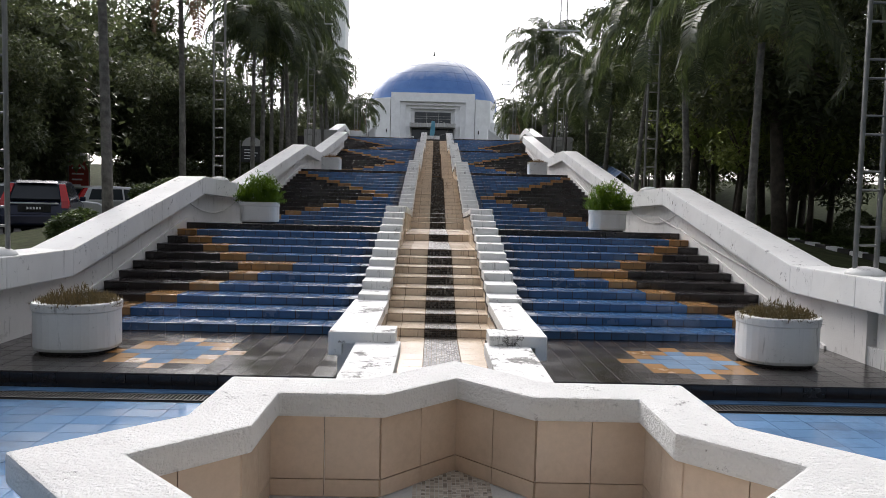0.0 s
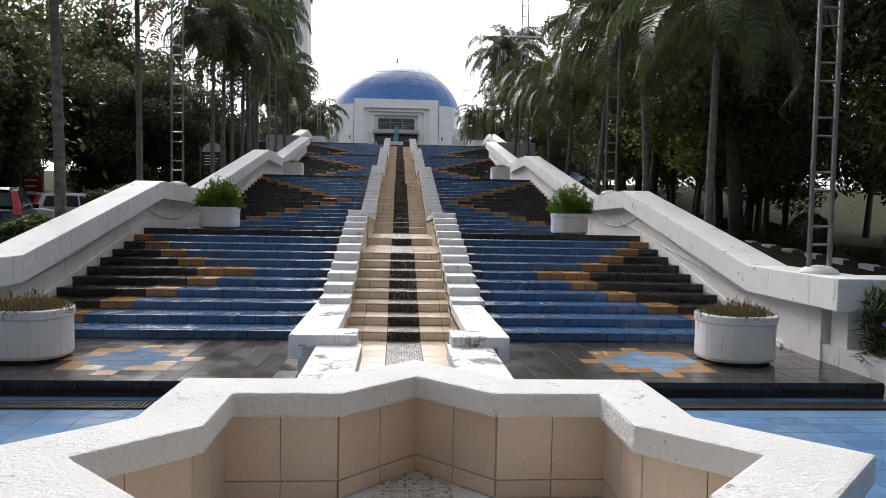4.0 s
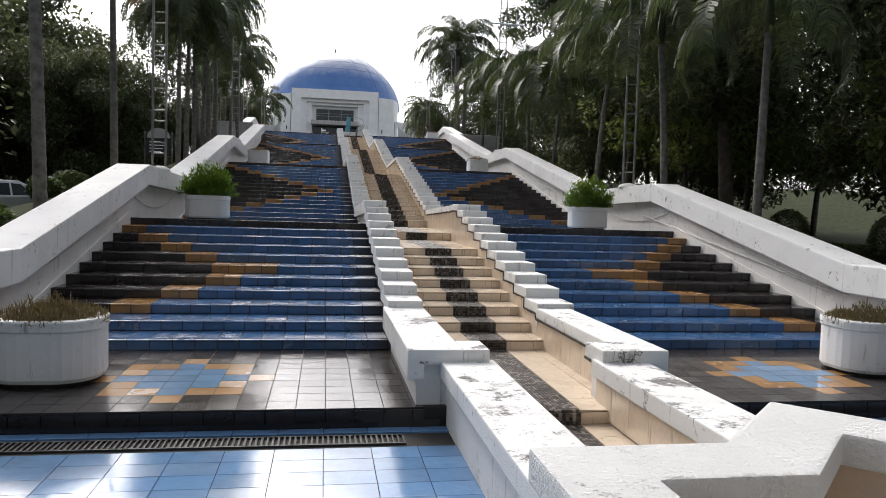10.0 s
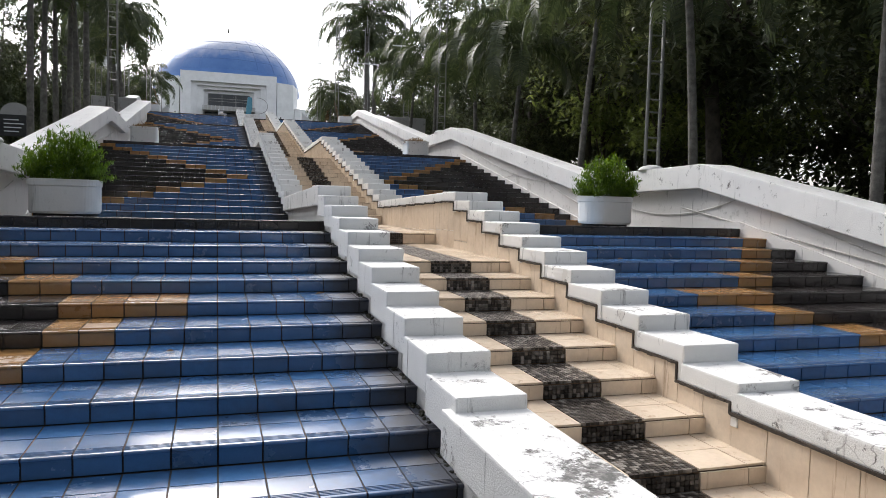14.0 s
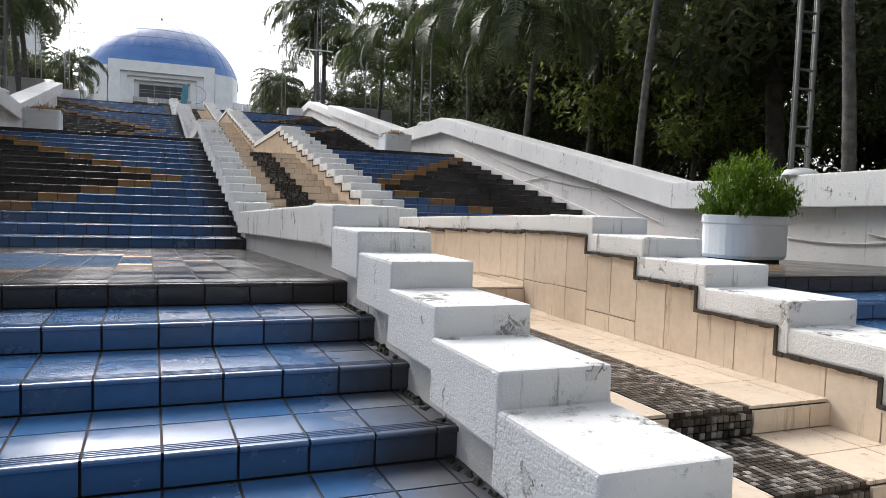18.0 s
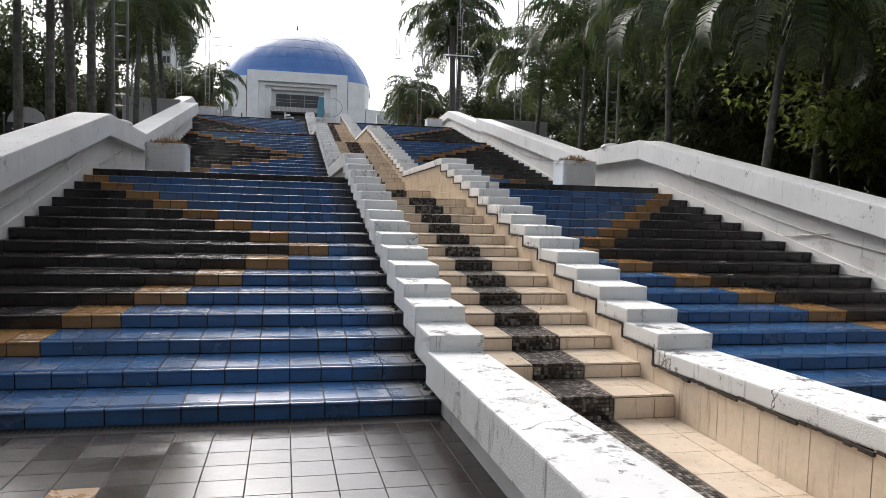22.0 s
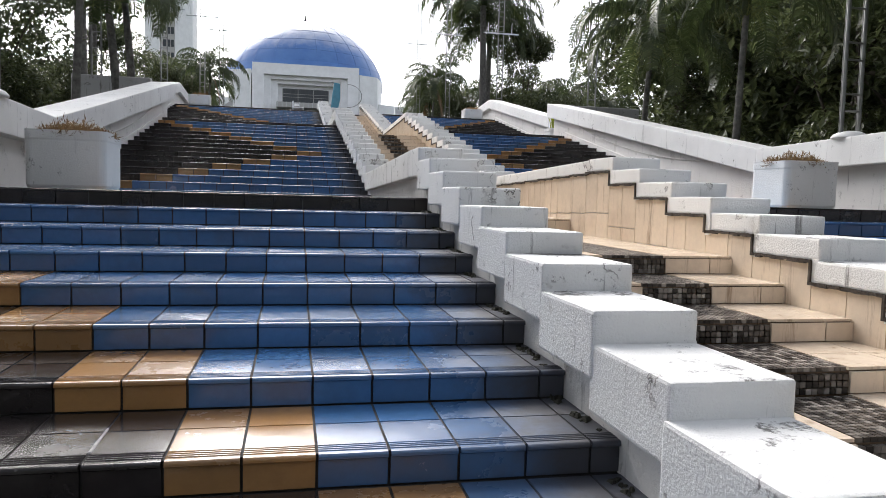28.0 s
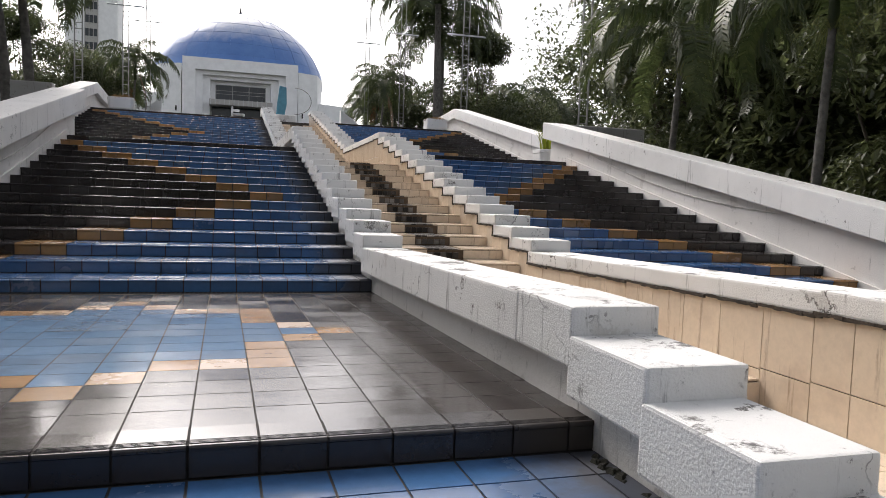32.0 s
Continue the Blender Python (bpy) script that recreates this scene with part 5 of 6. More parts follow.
# ---- ladder poles ----
def ladder_pole(height, bar):
    root = empty("ladder_pole", (0, 0, 0))
    dome_pts = [(0.20, 0.0), (0.20, 0.02), (0.175, 0.05), (0.115, 0.08), (0.04, 0.092), (0.01, 0.094)]
    part("base", lathe(dome_pts, 24), POTWHITE, root, "domed white base", True)
    for x in (-0.115, 0.115):
        part("rail", tube([(x, 0, 0.03), (x, 0, height)], 0.023, 10), STEEL, root)
        part("rail", tube([(x, 0.036, 0.03), (x, 0.036, height)], 0.012, 8), STEEL, root)
    k, z = 0, 0.32
    while z < height - 0.1:
        if k % 3 != 2:
            part("rung", tube([(-0.115, 0, z), (0.115, 0, z)], 0.013, 8), STEEL, root)
        z += 0.196
        k += 1
    zc = bar
    part("crossbar", tube([(-0.75, -0.03, zc), (0.75, -0.03, zc)], 0.03, 8), FRAME, root, "pale horizontal crossbar")
    for x in (-0.55, 0.45):
        part("spike", tube([(x, -0.03, zc), (x, -0.03, zc + 0.42)], 0.012, 6), FRAME, root)
    part("mast", tube([(0, 0, height - 0.4), (0, 0, height + 0.7)], 0.014, 6), STEEL, root)
    return root


for height, bar, spots in ((6.6, 4.49, ((4.62, -0.85, 0.92), (4.56, 6.85, 1.945), (4.56, 18.1, 3.46))), (7.0, 4.76, ((6.66, 30.6, 3.9),)), (5.86, 3.75, ((6.6, 40.1, TOPZ - 0.02),)), (7.78, 5.48, ((6.2, 48.6, TOPZ - 0.02),)), (9.58, 6.7, ((6.1, 57.3, TOPZ - 0.02),))):
    pole = ladder_pole(height, bar)
    for x, y, z in spots:
        for s in (-1, 1):
            tagged(copy_thing(pole, pose(s * x, y, z)), "tall steel ladder pole with crossbar on a domed base", "lamp pole", "ladder poles along the stairs")
    drop(pole)


# ---- domed building ----
def build_planetarium():
    root = empty("domed_building", (-0.36, 95, 6.0))
    Y = 95.0

    def put(nm, bm, mt, label="", smooth=False):
        bmesh.ops.translate(bm, verts=bm.verts[:], vec=(0, -95, -6))
        return part(nm, bm, mt, root, label, smooth)

    # stepped portal: nested frames, each set further back
    steps = [(5.95, 17.2), (4.66, 15.97), (3.92, 15.53), (3.16, 15.13)]
    z0 = 5.5
    for k, ((w, zt), (wi, zi)) in enumerate(zip(steps, steps[1:])):
        y = Y + 0.55 * k
        bm = bmesh.new()
        pts = [(-w, z0), (-w, zt), (w, zt), (w, z0), (wi, z0), (wi, zi), (-wi, zi), (-wi, z0)]
        add_prism(bm, pts, "y", y, y + 3.0)
        bmesh.ops.recalc_face_normals(bm, faces=bm.faces[:])
        put("portal_frame", bm, CLEANWHITE)
    put("back_wall", box((-3.4, Y + 1.9, z0), (3.4, Y + 2.1, 15.4)), CLEANWHITE)
    win = put("window", box((-2.6, Y + 1.74, 12.9), (2.6, Y + 1.9, 14.7)), GLASS, "dark ribbon window")
    for x in (-2.6, -0.87, 0.87, 2.6):
        part("mullion", box((x - 0.035, 1.68, 12.9 - 6), (x + 0.035, 1.75, 14.72 - 6)), STEEL, win)
    for z in (12.9, 13.75, 14.1, 14.7):
        part("transom", box((-2.62, 1.69, z - 6.02), (2.62, 1.74, z - 5.98)), STEEL, win)
    for k in range(9):
        x = -2.32 + k * 0.58
        part("glazing_bar", box((x - 0.012, 1.70, 12.9 - 6), (x + 0.012, 1.74, 14.7 - 6)), IRON, win)
    put("entrance", box((-3.0, Y + 1.5, z0), (3.0, Y + 1.89, 12.3)), GLASS, "dark glazed entrance")
    can = put("canopy", box((-3.25, Y - 0.6, 12.35), (3.25, Y + 1.7, 12.9), 0.03), CONCRETE, "grey entrance canopy")
    for k in range(14):
        x = -3.1 + k * 0.477
        part("canopy_rib", box((x - 0.03, -0.66, 6.3), (x + 0.03, -0.6, 6.93)), FRAME, can)
    for s in (-1, 1):
        # flanking drum walls, bending back
        bm = bmesh.new()
        pts = [(s * 6.1, Y + 1.0), (s * 8.3, Y + 2.2), (s * 9.3, Y + 6.0), (s * 9.3, Y + 14), (s * 6.1, Y + 14)]
        add_prism(bm, pts, "z", z0, 16.6)
        bmesh.ops.recalc_face_normals(bm, faces=bm.faces[:])
        put("wing_wall", bm, CLEANWHITE)
        bm = bmesh.new()
        pts = [(s * 8.6, Y + 3.0), (s * 13.0, Y + 5.0), (s * 13.0, Y + 16), (s * 8.6, Y + 16)]
        add_prism(bm, pts, "z", z0, 13.6)
        bmesh.ops.recalc_face_normals(bm, faces=bm.faces[:])
        put("side_block", bm, CLEANWHITE)
        put("lamp", box((s * 6.6 - 0.08, Y + 0.9, 11.6), (s * 6.6 + 0.08, Y + 1.05, 12.1), 0.02), IRON)
    # dome of panels
    R0, H, zb = 9.95, 7.85, 16.5
    prof = []
    for k in range(25):
        u = math.cos(math.pi / 2 * k / 24)
        prof.append((max(R0 * u, 0.02), zb + H * (1 - u ** 1.9) ** 0.60))
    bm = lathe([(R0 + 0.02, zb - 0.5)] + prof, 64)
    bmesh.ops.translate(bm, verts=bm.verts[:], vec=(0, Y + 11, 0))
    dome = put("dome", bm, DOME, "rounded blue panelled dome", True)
    # raised seams between the panels
    for k in range(24):
        t = 2 * math.pi * (k + 0.5) / 24
        part("seam", tube([((r + 0.01) * math.cos(t), (r + 0.01) * math.sin(t) + 11, z - 6 + 0.01) for r, z in prof[:22]], 0.014, 4), DOME, dome)
    for j in (4, 7, 10, 13, 16, 19, 21):
        r, z = prof[j]
        part("seam", tube([((r + 0.01) * math.cos(q), (r + 0.01) * math.sin(q) + 11, z - 6 + 0.01) for q in [2 * math.pi * k / 48 for k in range(49)]], 0.014, 4), DOME, dome)
    zt = zb + H
    bm = lathe([(0.36, zt - 0.12), (0.36, zt + 0.04), (0.20, zt + 0.08), (0.18, zt + 0.16), (0.24, zt + 0.22), (0.24, zt + 0.26), (0.16, zt + 0.31), (0.13, zt + 0.40), (0.17, zt + 0.45), (0.09, zt + 0.50), (0.05, zt + 0.95)], 12)
    bmesh.ops.translate(bm, verts=bm.verts[:], vec=(0, Y + 11, 0))
    put("finial", bm, IRON, "slim metal finial", True)
    tagged(root, "white building with stepped portal and blue dome", "building")


build_planetarium()

# teal plate sculpture at the head of the channel
root = empty("sculpture", (-0.20, 39.6, 6.0))
bm = prism([(-0.16, 0.0), (0.12, -0.02), (0.20, 0.4), (0.18, 0.98), (-0.05, 1.02), (-0.12, 0.48)], "y", -0.09, 0.09, 0.03)
part("plate", bm, TEAL, root, "tilted teal metal plate")
part("hoop", tube([(0.2 + 0.55 * math.cos(t) + 0.3, 0.1, 0.55 + 0.45 * math.sin(t)) for t in [-1.6 + 0.2 * k for k in range(17)]], 0.012, 6), STEEL, root)
part("plinth", box((-0.45, -0.3, -0.26), (0.5, 0.3, 0.02), 0.02), WHITE, root)
tagged(root, "teal metal plate sculpture on a white plinth", "sculpture")

# white garden seat on the upper flight
root = empty("garden_seat", (-1.62, 39.1, TOPZ - 0.01))
for nm, a, b in (("seat", (-0.19, -0.2, 0.13), (0.22, 0.2, 0.17)), ("backrest", (-0.22, -0.18, 0.0), (-0.16, 0.2, 0.40)), ("leg", (0.16, -0.2, 0.0), (0.21, -0.15, 0.13)), ("leg", (0.16, 0.15, 0.0), (0.21, 0.2, 0.13)), ("armrest", (-0.16, -0.2, 0.26), (0.05, -0.16, 0.30)), ("armrest", (-0.16, 0.16, 0.26), (0.05, 0.2, 0.30))):
    part(nm, box(a, b, 0.01), CLEANWHITE, root)
tagged(root, "small white garden seat on the upper steps", "seat")


# ---- far tower block ----
def tower(x, y, w, d, h):
    root = empty("tower_block", (x, y, 0))
    part("wall", box((-w / 2, -d / 2, 0), (w / 2, d / 2, h), 0.1), CLEANWHITE, root)
    part("roof", box((-w / 2 - 0.4, -d / 2 - 0.4, h), (w / 2 + 0.4, d / 2 + 0.4, h + 1.6), 0.1), CONCRETE, root)
    part("stair_core", box((-w * 0.13, -d / 2 - 0.25, 0), (w * 0.13, -d / 2 + 0.1, h)), CONCRETE, root, "recessed grey window strip")
    for fl in range(int(h / 3.3)):
        for k in (-1, 0, 1):
            part("window", box((k * w * 0.08 - w * 0.033, -d / 2 - 0.34, fl * 3.3 + 0.8), (k * w * 0.08 + w * 0.033, -d / 2 - 0.2, fl * 3.3 + 2.6)), GLASS, root)
    tagged(root, "pale high-rise block far beyond the trees", "building")


tower(-34.0, 220.0, 12.0, 10.0, 66.0)


# ---- cars ----
def car(at, turn, body_mat, label):
    root = empty("car", at, turn)
    side = [(-2.15, 0.35), (-2.2, 0.62), (-2.12, 0.95), (-1.95, 1.05), (-1.55, 1.58), (-0.9, 1.68), (0.3, 1.66), (0.85, 1.42), (1.15, 1.08), (1.9, 0.98), (2.15, 0.78), (2.2, 0.45), (2.1, 0.28), (-2.05, 0.28)]

    def cabin(bm):
        """Draw the glasshouse in towards the roof."""
        for v in bm.verts:
            v.co.x *= 1 - 0.30 * max(0.0, v.co.z - 1.0)
        return bm

    part("body", cabin(prism(side, "x", -0.88, 0.88, 0.06, 3)), body_mat, root)
    part("rear_window", cabin(prism([(-2.00, 1.12), (-1.66, 1.53), (-1.62, 1.50), (-1.96, 1.08)], "x", -0.66, 0.66)), GLASS, root)
    part("windscreen", cabin(prism([(0.42, 1.60), (0.86, 1.42), (1.08, 1.13), (1.12, 1.16), (0.90, 1.45), (0.45, 1.64)], "x", -0.68, 0.68)), GLASS, root)
    part("roof_spoiler", cabin(prism([(-1.72, 1.58), (-1.50, 1.66), (-1.45, 1.63), (-1.68, 1.55)], "x", -0.66, 0.66, 0.01)), body_mat, root)
    for s in (-1, 1):
        part("side_window", cabin(prism([(-1.6, 1.08), (-1.4, 1.52), (-0.1, 1.55), (-0.1, 1.08)], "x", s * 0.875, s * 0.888)), GLASS, root)
        part("side_window", cabin(prism([(-0.02, 1.08), (-0.02, 1.55), (0.35, 1.52), (0.85, 1.10)], "x", s * 0.875, s * 0.888)), GLASS, root)
        part("tail_light", cabin(prism([(-2.16, 0.86), (-2.10, 1.06), (-1.70, 1.56), (-1.56, 1.56), (-1.86, 1.06), (-1.78, 0.90)], "x", s * 0.70, s * 0.892)), RED, root, "tall red tail light")
        part("mirror", box((s * 0.9, 0.62, 1.05), (s * 1.06, 0.78, 1.2), 0.03), body_mat, root)
        for y in (-1.35, 1.38):
            w = part("wheel", tube([(s * 0.72, y, 0.32), (s * 0.90, y, 0.32)], 0.32, 20), RUBBER, root)
            part("rim", tube([(s * 0.895, y, 0.32), (s * 0.91, y, 0.32)], 0.2, 14), STEEL, w)
    part("bumper", box((-0.86, -2.27, 0.36), (0.86, -2.10, 0.66), 0.05), body_mat, root)
    part("plate_recess", box((-0.42, -2.215, 0.74), (0.42, -2.17, 0.96), 0.01), RUBBER, root)
    plate = part("number_plate", box((-0.24, -2.235, 0.78), (0.24, -2.19, 0.92), 0.005), BLACKPAINT, root)
    for k in range(5):
        part("plate_bar", box((-0.19 + k * 0.08, -2.242, 0.815), (-0.14 + k * 0.08, -2.236, 0.885)), CLEANWHITE, plate)
    part("trim", box((-0.62, -2.225, 0.97), (0.62, -2.12, 1.01), 0.01), FRAME, root, "bright metal strip")
    tagged(root, label, "car", "parked cars")


NAVY = plain_mat("navy_car_paint", (0.012, 0.016, 0.04), 0.22, 0.3, 0.1, 3, 0)
SILVER = plain_mat("silver_car_paint", (0.55, 0.56, 0.57), 0.28, 0.5, 0.06, 3, 0)
structure(link("car_park", box((-26, 7.0, -0.6), (-10.6, 30, 0.32)), ASPHALT), "grey asphalt of a small car park", "car park")
car((-12.3, 14.6, 0.32), 20, NAVY, "dark blue parked car seen from behind")
car((-14.2, 24.0, 0.32), -40, SILVER, "silver car parked under the trees")
car((-14.6, 18.6, 0.32), -62, SILVER, "silver car parked under the trees")
car((-17.8, 14.6, 0.32), -75, SILVER, "silver car parked under the trees")


# ---- signs beside the car park ----
def notice_board(at, turn, w, h, board_mat, arch, label):
    root = empty("notice_board", at, turn)
    for s in (-1, 1):
        part("post", tube([(s * w / 2, 0, -0.3), (s * w / 2, 0, h + 0.1)], 0.03, 8), STEEL, root)
        part("finial", lathe([(0.045, h + 0.1), (0.05, h + 0.14), (0.01, h + 0.2)], 10), STEEL, root).location.x = s * w / 2
    part("board", box((-w / 2 + 0.05, -0.03, h * 0.45), (w / 2 - 0.05, 0.03, h * 0.95), 0.01), board_mat, root)
    for k in range(4):
        part("bar", box((-w * 0.32, -0.038, h * (0.55 + 0.09 * k)), (w * (0.1 + 0.07 * (k % 3)), -0.031, h * (0.575 + 0.09 * k))), CLEANWHITE, root)
    if arch:
        part("arch", prism([(w * 0.42 * math.cos(math.pi * k / 12), h * 0.95 + w * 0.38 * math.sin(math.pi * k / 12)) for k in range(13)], "y", -0.04, 0.04), CONCRETE, root)
    tagged(root, label, "sign")


notice_board((-9.15, 28.0, ground_z(-9.15, 28.0)), 0, 1.2, 4.3 - ground_z(-9.15, 28.0), IRON, True, "arched grey notice board beside the path")
SIGNRED = plain_mat("red_sign_paint", (0.30, 0.04, 0.03), 0.5)
notice_board((-16.8, 26.0, 0.35), 0, 1.0, 3.0, SIGNRED, True, "red sign board under the trees")


# ---- street lamps among the trees ----
def street_lamp(at, turn, height, reach):
    root = empty("street_lamp", at, turn)
    part("post", tube([(0, 0, -0.3), (0, 0, height * 0.6), (0, 0, height)], [0.075, 0.06, 0.045], 10), FRAME, root, smooth=True)
    part("arm", tube([(0, 0, height - 0.1), (reach * 0.4, 0, height + 0.05), (reach, 0, height + 0.1)], 0.03, 8), FRAME, root)
    part("lamp_head", prism([(reach - 0.1, height + 0.04), (reach + 0.15, height + 0.0), (reach + 0.6, height + 0.06), (reach + 0.62, height + 0.12), (reach + 0.2, height + 0.2), (reach - 0.1, height + 0.16)], "y", -0.12, 0.12, 0.03), FRAME, root)
    tagged(root, "grey street lamp on a slim tapered post", "street lamp", "street lamps")


street_lamp((15.8, 12.8, ground_z(15.8, 12.8)), 180, 8.3, 0.5)


# ---- covered walkway that climbs the slope beyond the wood ----
def walkway_roof(p0, p1, w, rise):
    a, b = Vector(p0), Vector(p1)
    root = empty("covered_walkway", p0)
    d = b - a
    side = Vector((d.y, -d.x, 0)).normalized() * w / 2
    up = Vector((0, 0, rise))
    bm = bmesh.new()
    for o, th in ((Vector((0, 0, 0)), Vector((0, 0, 0.05))),):
        for sg in (-1, 1):
            q = [o + side * sg, o + up, o + up + d, o + side * sg + d]
            lo, hi = [bm.verts.new(tuple(v)) for v in q], [bm.verts.new(tuple(v + th)) for v in q]
            bm.faces.new(lo)
            bm.faces.new(hi[::-1])
            for k in range(4):
                bm.faces.new((lo[k], hi[k], hi[(k + 1) % 4], lo[(k + 1) % 4]))
    bmesh.ops.recalc_face_normals(bm, faces=bm.faces[:])
    part("roof", bm, BLUEROOF, root, "blue sheet-metal roof")
    for k in range(15):
        e = d * (k / 14)
        part("batten", tube([tuple(e + side + Vector((0, 0, 0.06))), tuple(e + up + Vector((0, 0, 0.08))), tuple(e - side + Vector((0, 0, 0.06)))], 0.03, 5), FRAME, root)
    for k in range(6):
        e = d * (k / 5)
        for sg in (-1, 1):
            f = e + side * sg * 0.9
            g = a + f
            part("post", tube([tuple(f), (f.x, f.y, ground_z(g.x, g.y) - a.z - 0.1)], 0.05, 6), STEEL, root)
    tagged(root, "covered walkway with a blue metal roof", "walkway")


BLUEROOF = plain_mat("blue_sheet_roof", (0.05, 0.11, 0.24), 0.4, 0.1, 0.2, 1.5)
walkway_roof((13.9, 45.0, 3.55), (16.0, 66.0, 6.3), 1.5, 0.6)


# ---- hedges, topiary and kerb ----
def bush(at, size, n, leaf, material, name, label, seed, flat=False):
    r = np.random.default_rng(seed)
    v = r.normal(size=(n, 3))
    v /= np.linalg.norm(v, axis=1)[:, None]
    if flat:
        v = r.uniform(-1, 1, (n, 3))
        ax = r.integers(0, 3, n)
        v[np.arange(n), ax] = np.sign(v[np.arange(n), ax]) * r.uniform(0.86, 1, n)
    else:
        v *= (r.uniform(0.5, 1, n) ** 0.35)[:, None]
    v[:, 2] = (v[:, 2] + 1) * 0.5
    V, F = leaf_cloud(v * np.array(size), leaf, seed, 0.0, 0.5)
    ob = new(name, cloud_mesh(name, V, F, material))
    ob.location = at
    return tagged(ob, label, "bush", "", "")


k = 0
for x, y, r in ((13.6, 14.6, 0.68), (13.5, 16.8, 0.48), (13.3, 19.6, 0.5), (14.8, 11.4, 0.7), (13.2, 22.4, 0.5), (15.6, 8.6, 0.7)):
    k += 1
    bush((x, y, ground_z(x, y) + 0.02), (r, r, r * 2.3), 7500, 0.075, HEDGE, "topiary", "clipped round topiary bush beside the drive", 200 + k)
for x, y, r in ((-14.6, 20.0, 0.8), (-9.9, 16.4, 0.5), (-7.6, 7.2, 0.32), (-10.2, 19.5, 0.6), (-6.7, 5.0, 0.45)):
    k += 1
    bush((x, y, ground_z(x, y)), (r, r, r * 1.5), 2600, 0.10, HEDGE, "bush", "dark clipped bush beside the car park", 230 + k)
for y in (11.0, 13.2, 15.4, 17.6):
    k += 1
    tagged(bush((12.5, y, ground_z(12.5, y)), (0.4, 1.05, 0.55), 4200, 0.08, HEDGE, "hedge", "low clipped hedge along the drive", 260 + k, True), group="hedges along the drive")
for j in range(34):
    x, y = 11.5, 0.6 + j * 0.6
    ob = link("kerb_stone", prism([(-0.295, 0), (0.295, 0), (0.295, 0.22), (0.28, 0.25), (-0.28, 0.25), (-0.295, 0.22)], "y", -0.09, 0.09, 0.015), CLEANWHITE if j % 2 else BLACKPAINT)
    ob.matrix_world = pose(x, y, ground_z(x, y) - 0.09, 0, 0, 90)
    tagged(ob, "white painted kerb stone" if j % 2 else "black painted kerb stone", "kerb", "black and white kerb stones")
    structure(ob)

# flowers in the bed
for s, n in ((1, 13), (-1, 7)):
    for j in range(n):
        r2 = random.Random(300 + j + (50 if s > 0 else 0))
        x, y = s * (4.80 + j * 0.34 + r2.uniform(-0.08, 0.08)), -1.76 + r2.uniform(-0.08, 0.08)
        root = empty("flower_shrub", (x, y, 0.06))
        rg = np.random.default_rng(900 + j + (s > 0) * 40)
        nb = 900
        a = rg.uniform(0, 2 * np.pi, nb)
        t = rg.uniform(0.1, 1, nb)
        v = np.stack([np.cos(a) * 0.28 * t, np.sin(a) * 0.2 * t, rg.uniform(0.02, 0.68, nb)], 1)
        V, F = leaf_cloud(v, 0.15, 31 + j, -1.6, 0.18)
        ob = new("leaves", cloud_mesh("leaves", V, F, HEDGE))
        ob.parent = root
        for q in range(6):
            bm = bmesh.new()
            c = Vector((rg.uniform(-0.22, 0.22), rg.uniform(-0.26, -0.1), rg.uniform(0.25, 0.74)))
            for w in range(5):
                ang = 2 * math.pi * w / 5
                tip = c + Vector((math.cos(ang) * 0.028, -0.012, math.sin(ang) * 0.028))
                sd = Vector((-math.sin(ang) * 0.014, 0, math.cos(ang) * 0.014))
                bm.faces.new([bm.verts.new(tuple(p)) for p in (c, c.lerp(tip, 0.6) + sd, tip, c.lerp(tip, 0.6) - sd)])
            part("flower", bm, PETAL, root, "violet flower")
        tagged(root, "narrow-leaved shrub with violet flowers", "shrub", "flowering shrubs in the bed")

# leaf litter on the steps: flight, step, x, distance behind the nosing, half length, turn
for i, n, x, back, L, turn in ((0, 6, -1.15, 0.30, 0.045, 20), (1, 4, 0.36, 0.02, 0.035, 70), (1, 3, -1.9, 0.30, 0.028, 140), (0, 4, -2.2, 0.2, 0.025, 200), (0, 8, 2.1, 0.3, 0.03, 310)):
    y, z = nosing(i, n)
    inside = CH[0] < x < CH[1]
    bm = bmesh.new()
    for sg in (-1, 1):
        pts = [(-L, 0, 0.004), (-L * 0.3, sg * L * 0.36, 0.018), (L * 0.4, sg * L * 0.30, 0.016), (L, 0, 0.008)]
        bm.faces.new([bm.verts.new(p) for p in (pts if sg < 0 else pts[::-1])])
    ob = link("fallen_leaf", bm, DEADFROND)
    ob.matrix_world = pose(x, y + back, z + (0.018 if inside else 0.001), 0, 0, turn)
    tagged(ob, "dry brown fallen leaf on the step", "leaf", "fallen leaves")

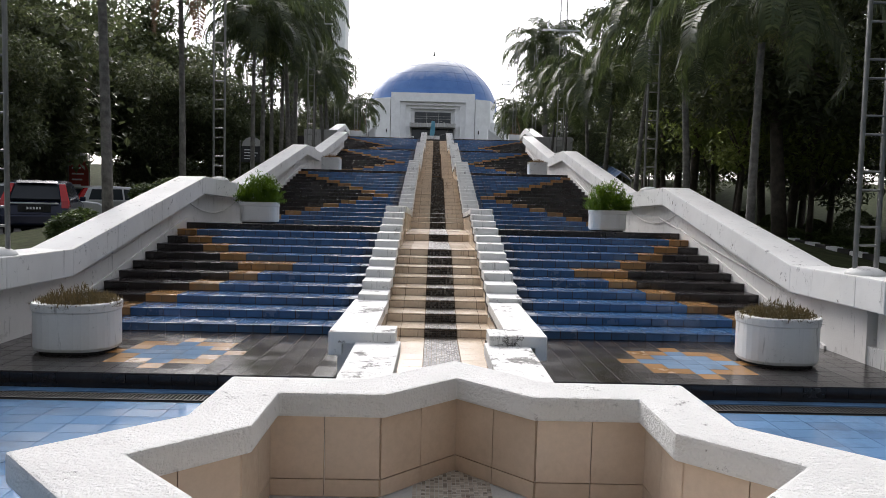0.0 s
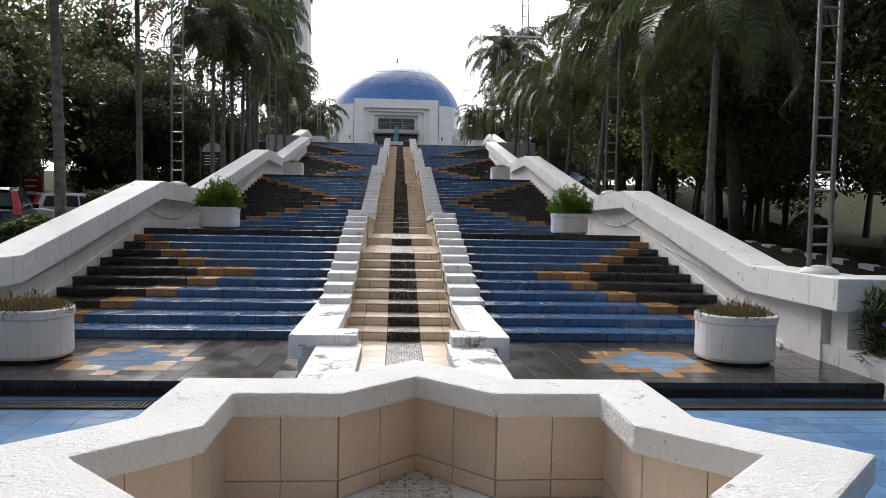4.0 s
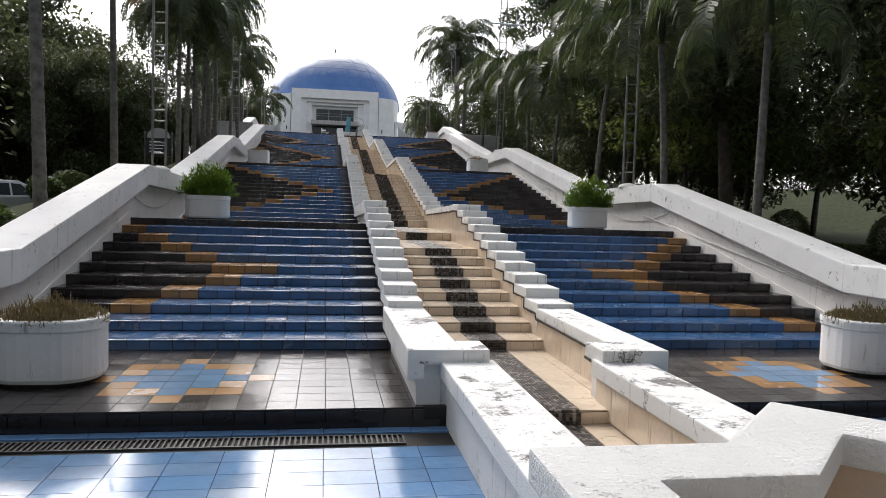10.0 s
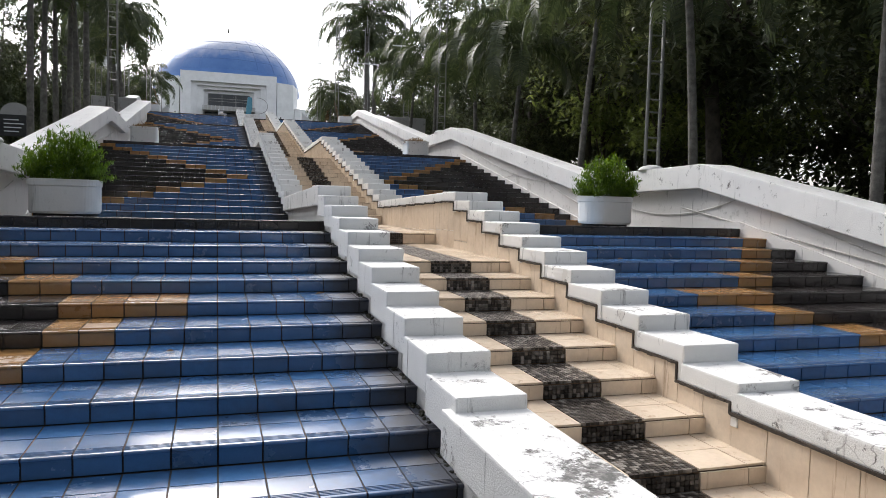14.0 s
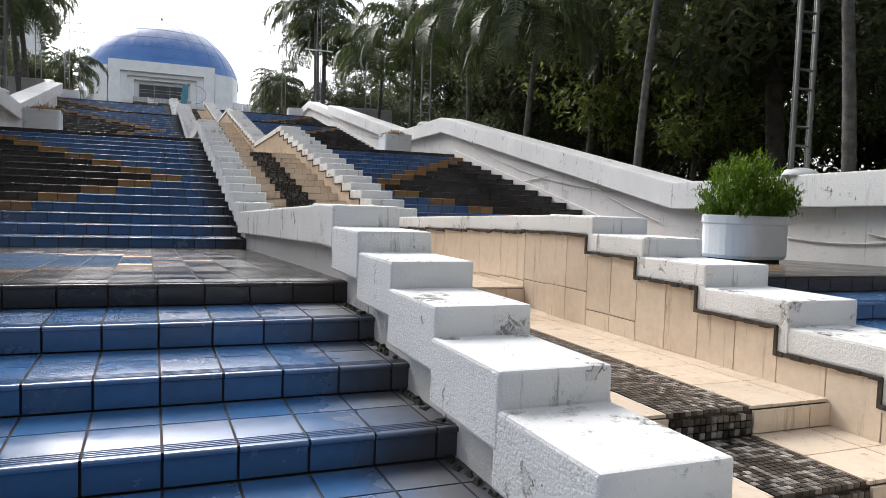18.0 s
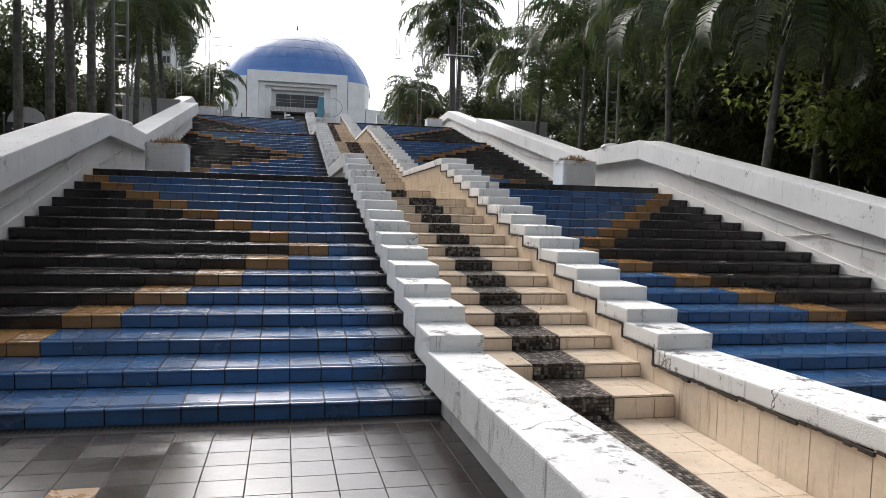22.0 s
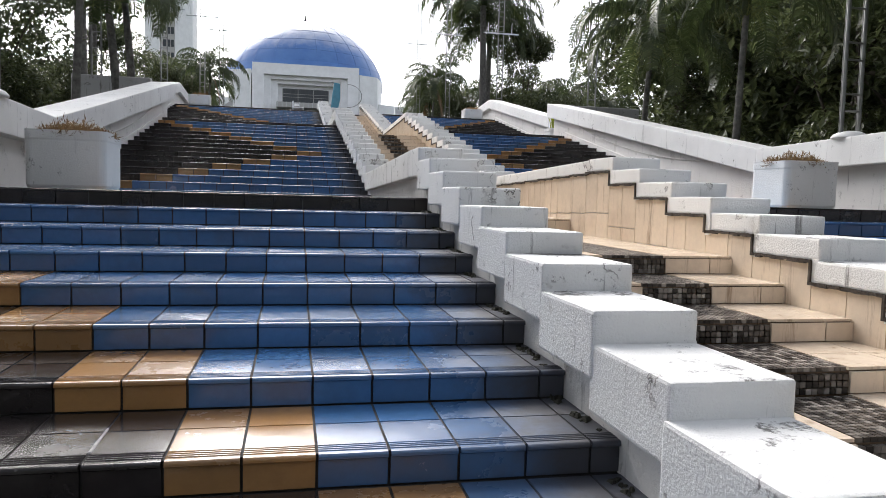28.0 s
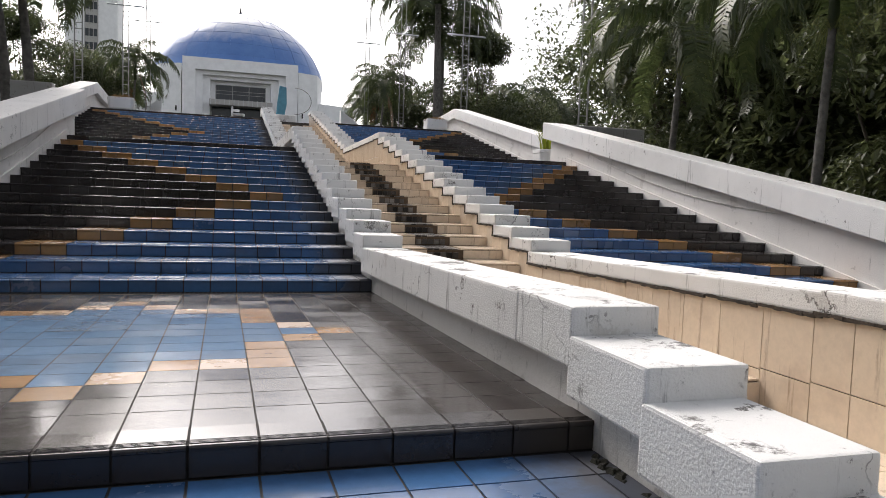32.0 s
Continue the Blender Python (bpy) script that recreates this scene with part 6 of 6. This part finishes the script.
# lime that has run out of the joints of the black treads
LIME = plain_mat("lime_crust", (0.52, 0.51, 0.49), 0.9, 0, 0.2, 40, 0.6)
rl = random.Random(12)
for n, x, back, r in ((7, -2.555, 0.258, 0.06), (7, -2.35, 0.258, 0.05), (8, -2.145, 0.258, 0.045), (8, -2.555, 0.258, 0.03), (7, -2.45, 0.258, 0.022), (10, -3.17, 0.25, 0.03), (11, -3.58, 0.25, 0.03), (6, 2.96, 0.258, 0.03), (7, 3.17, 0.258, 0.035)):
    y, z = nosing(1, n)
    bm = bmesh.new()
    rim = [(x + r * rl.uniform(0.6, 1.3) * math.cos(2 * math.pi * k / 11), y + back + 0.45 * r * rl.uniform(0.6, 1.3) * math.sin(2 * math.pi * k / 11)) for k in range(11)]
    add_prism(bm, rim, "z", z - 0.003, z + 0.0025)
    bmesh.ops.recalc_face_normals(bm, faces=bm.faces[:])
    structure(link("lime_crust", bm, LIME), "white lime crust on a tile joint", "lime crust")
for n, x in ((7, -2.35), (7, -2.555), (7, -2.76), (8, -2.145), (8, -2.35), (8, -2.555), (8, -2.76), (9, -2.35), (9, -2.76), (9, -2.965)):
    y, z = nosing(1, n)
    a, b = rl.uniform(0.02, 0.10), rl.uniform(0.22, 0.40)
    structure(link("lime_crust", prism([(x - 0.004, y + a), (x + 0.004, y + a + 0.01), (x + 0.003, y + b), (x - 0.003, y + b + 0.01)], "z", z - 0.006, z + 0.0008), LIME), "thin white lime line in a tile joint", "lime crust")
for n, x0, x1, deep in ((7, -2.85, -1.75, 0.065), (8, -3.4, -2.3, 0.02), (11, 2.4, 3.9, 0.022), (12, 2.9, 4.3, 0.03), (6, -3.9, -3.1, 0.02)):
    y, z = nosing(1, n)
    yb = y + T - 0.026
    front = [(x0 + (x1 - x0) * k / 24, yb - deep * rl.uniform(0.35, 1.0) * math.sin(math.pi * (k + 0.5) / 25) ** 0.5) for k in range(25)]
    bm = bmesh.new()
    add_prism(bm, front + [(x1, yb), (x0, yb)], "z", z - 0.003, z + 0.003)
    bmesh.ops.recalc_face_normals(bm, faces=bm.faces[:])
    structure(link("lime_crust", bm, LIME), "ragged white lime crust along the foot of a riser", "lime crust")

# loose cable along the side wall; the west run draws the mortar skirting's edge
for x, run in ((4.53, ((14.125, 2.284), (13.5, 2.043), (12.9, 1.976), (12.0, 2.068))), (4.53, ((10.55, 1.877), (10.19, 1.718), (9.64, 1.55), (9.02, 1.389))), (4.53, ((6.0, 1.39), (4.13, 1.09), (2.0, 0.765), (0.74, 0.555))), (-4.53, ((9.2, 1.28), (10.9, 1.60), (12.6, 1.93), (13.56, 2.125), (15.12, 2.46), (17.4, 2.88), (18.03, 3.0)))):
    ob = link("cable", tube([(x, y, z) for y, z in run], 0.010, 6), CABLE)
    tagged(ob, "loose grey cable, on the west the pale skirting edge, along a white wall", "cable", "cables on the side wall")
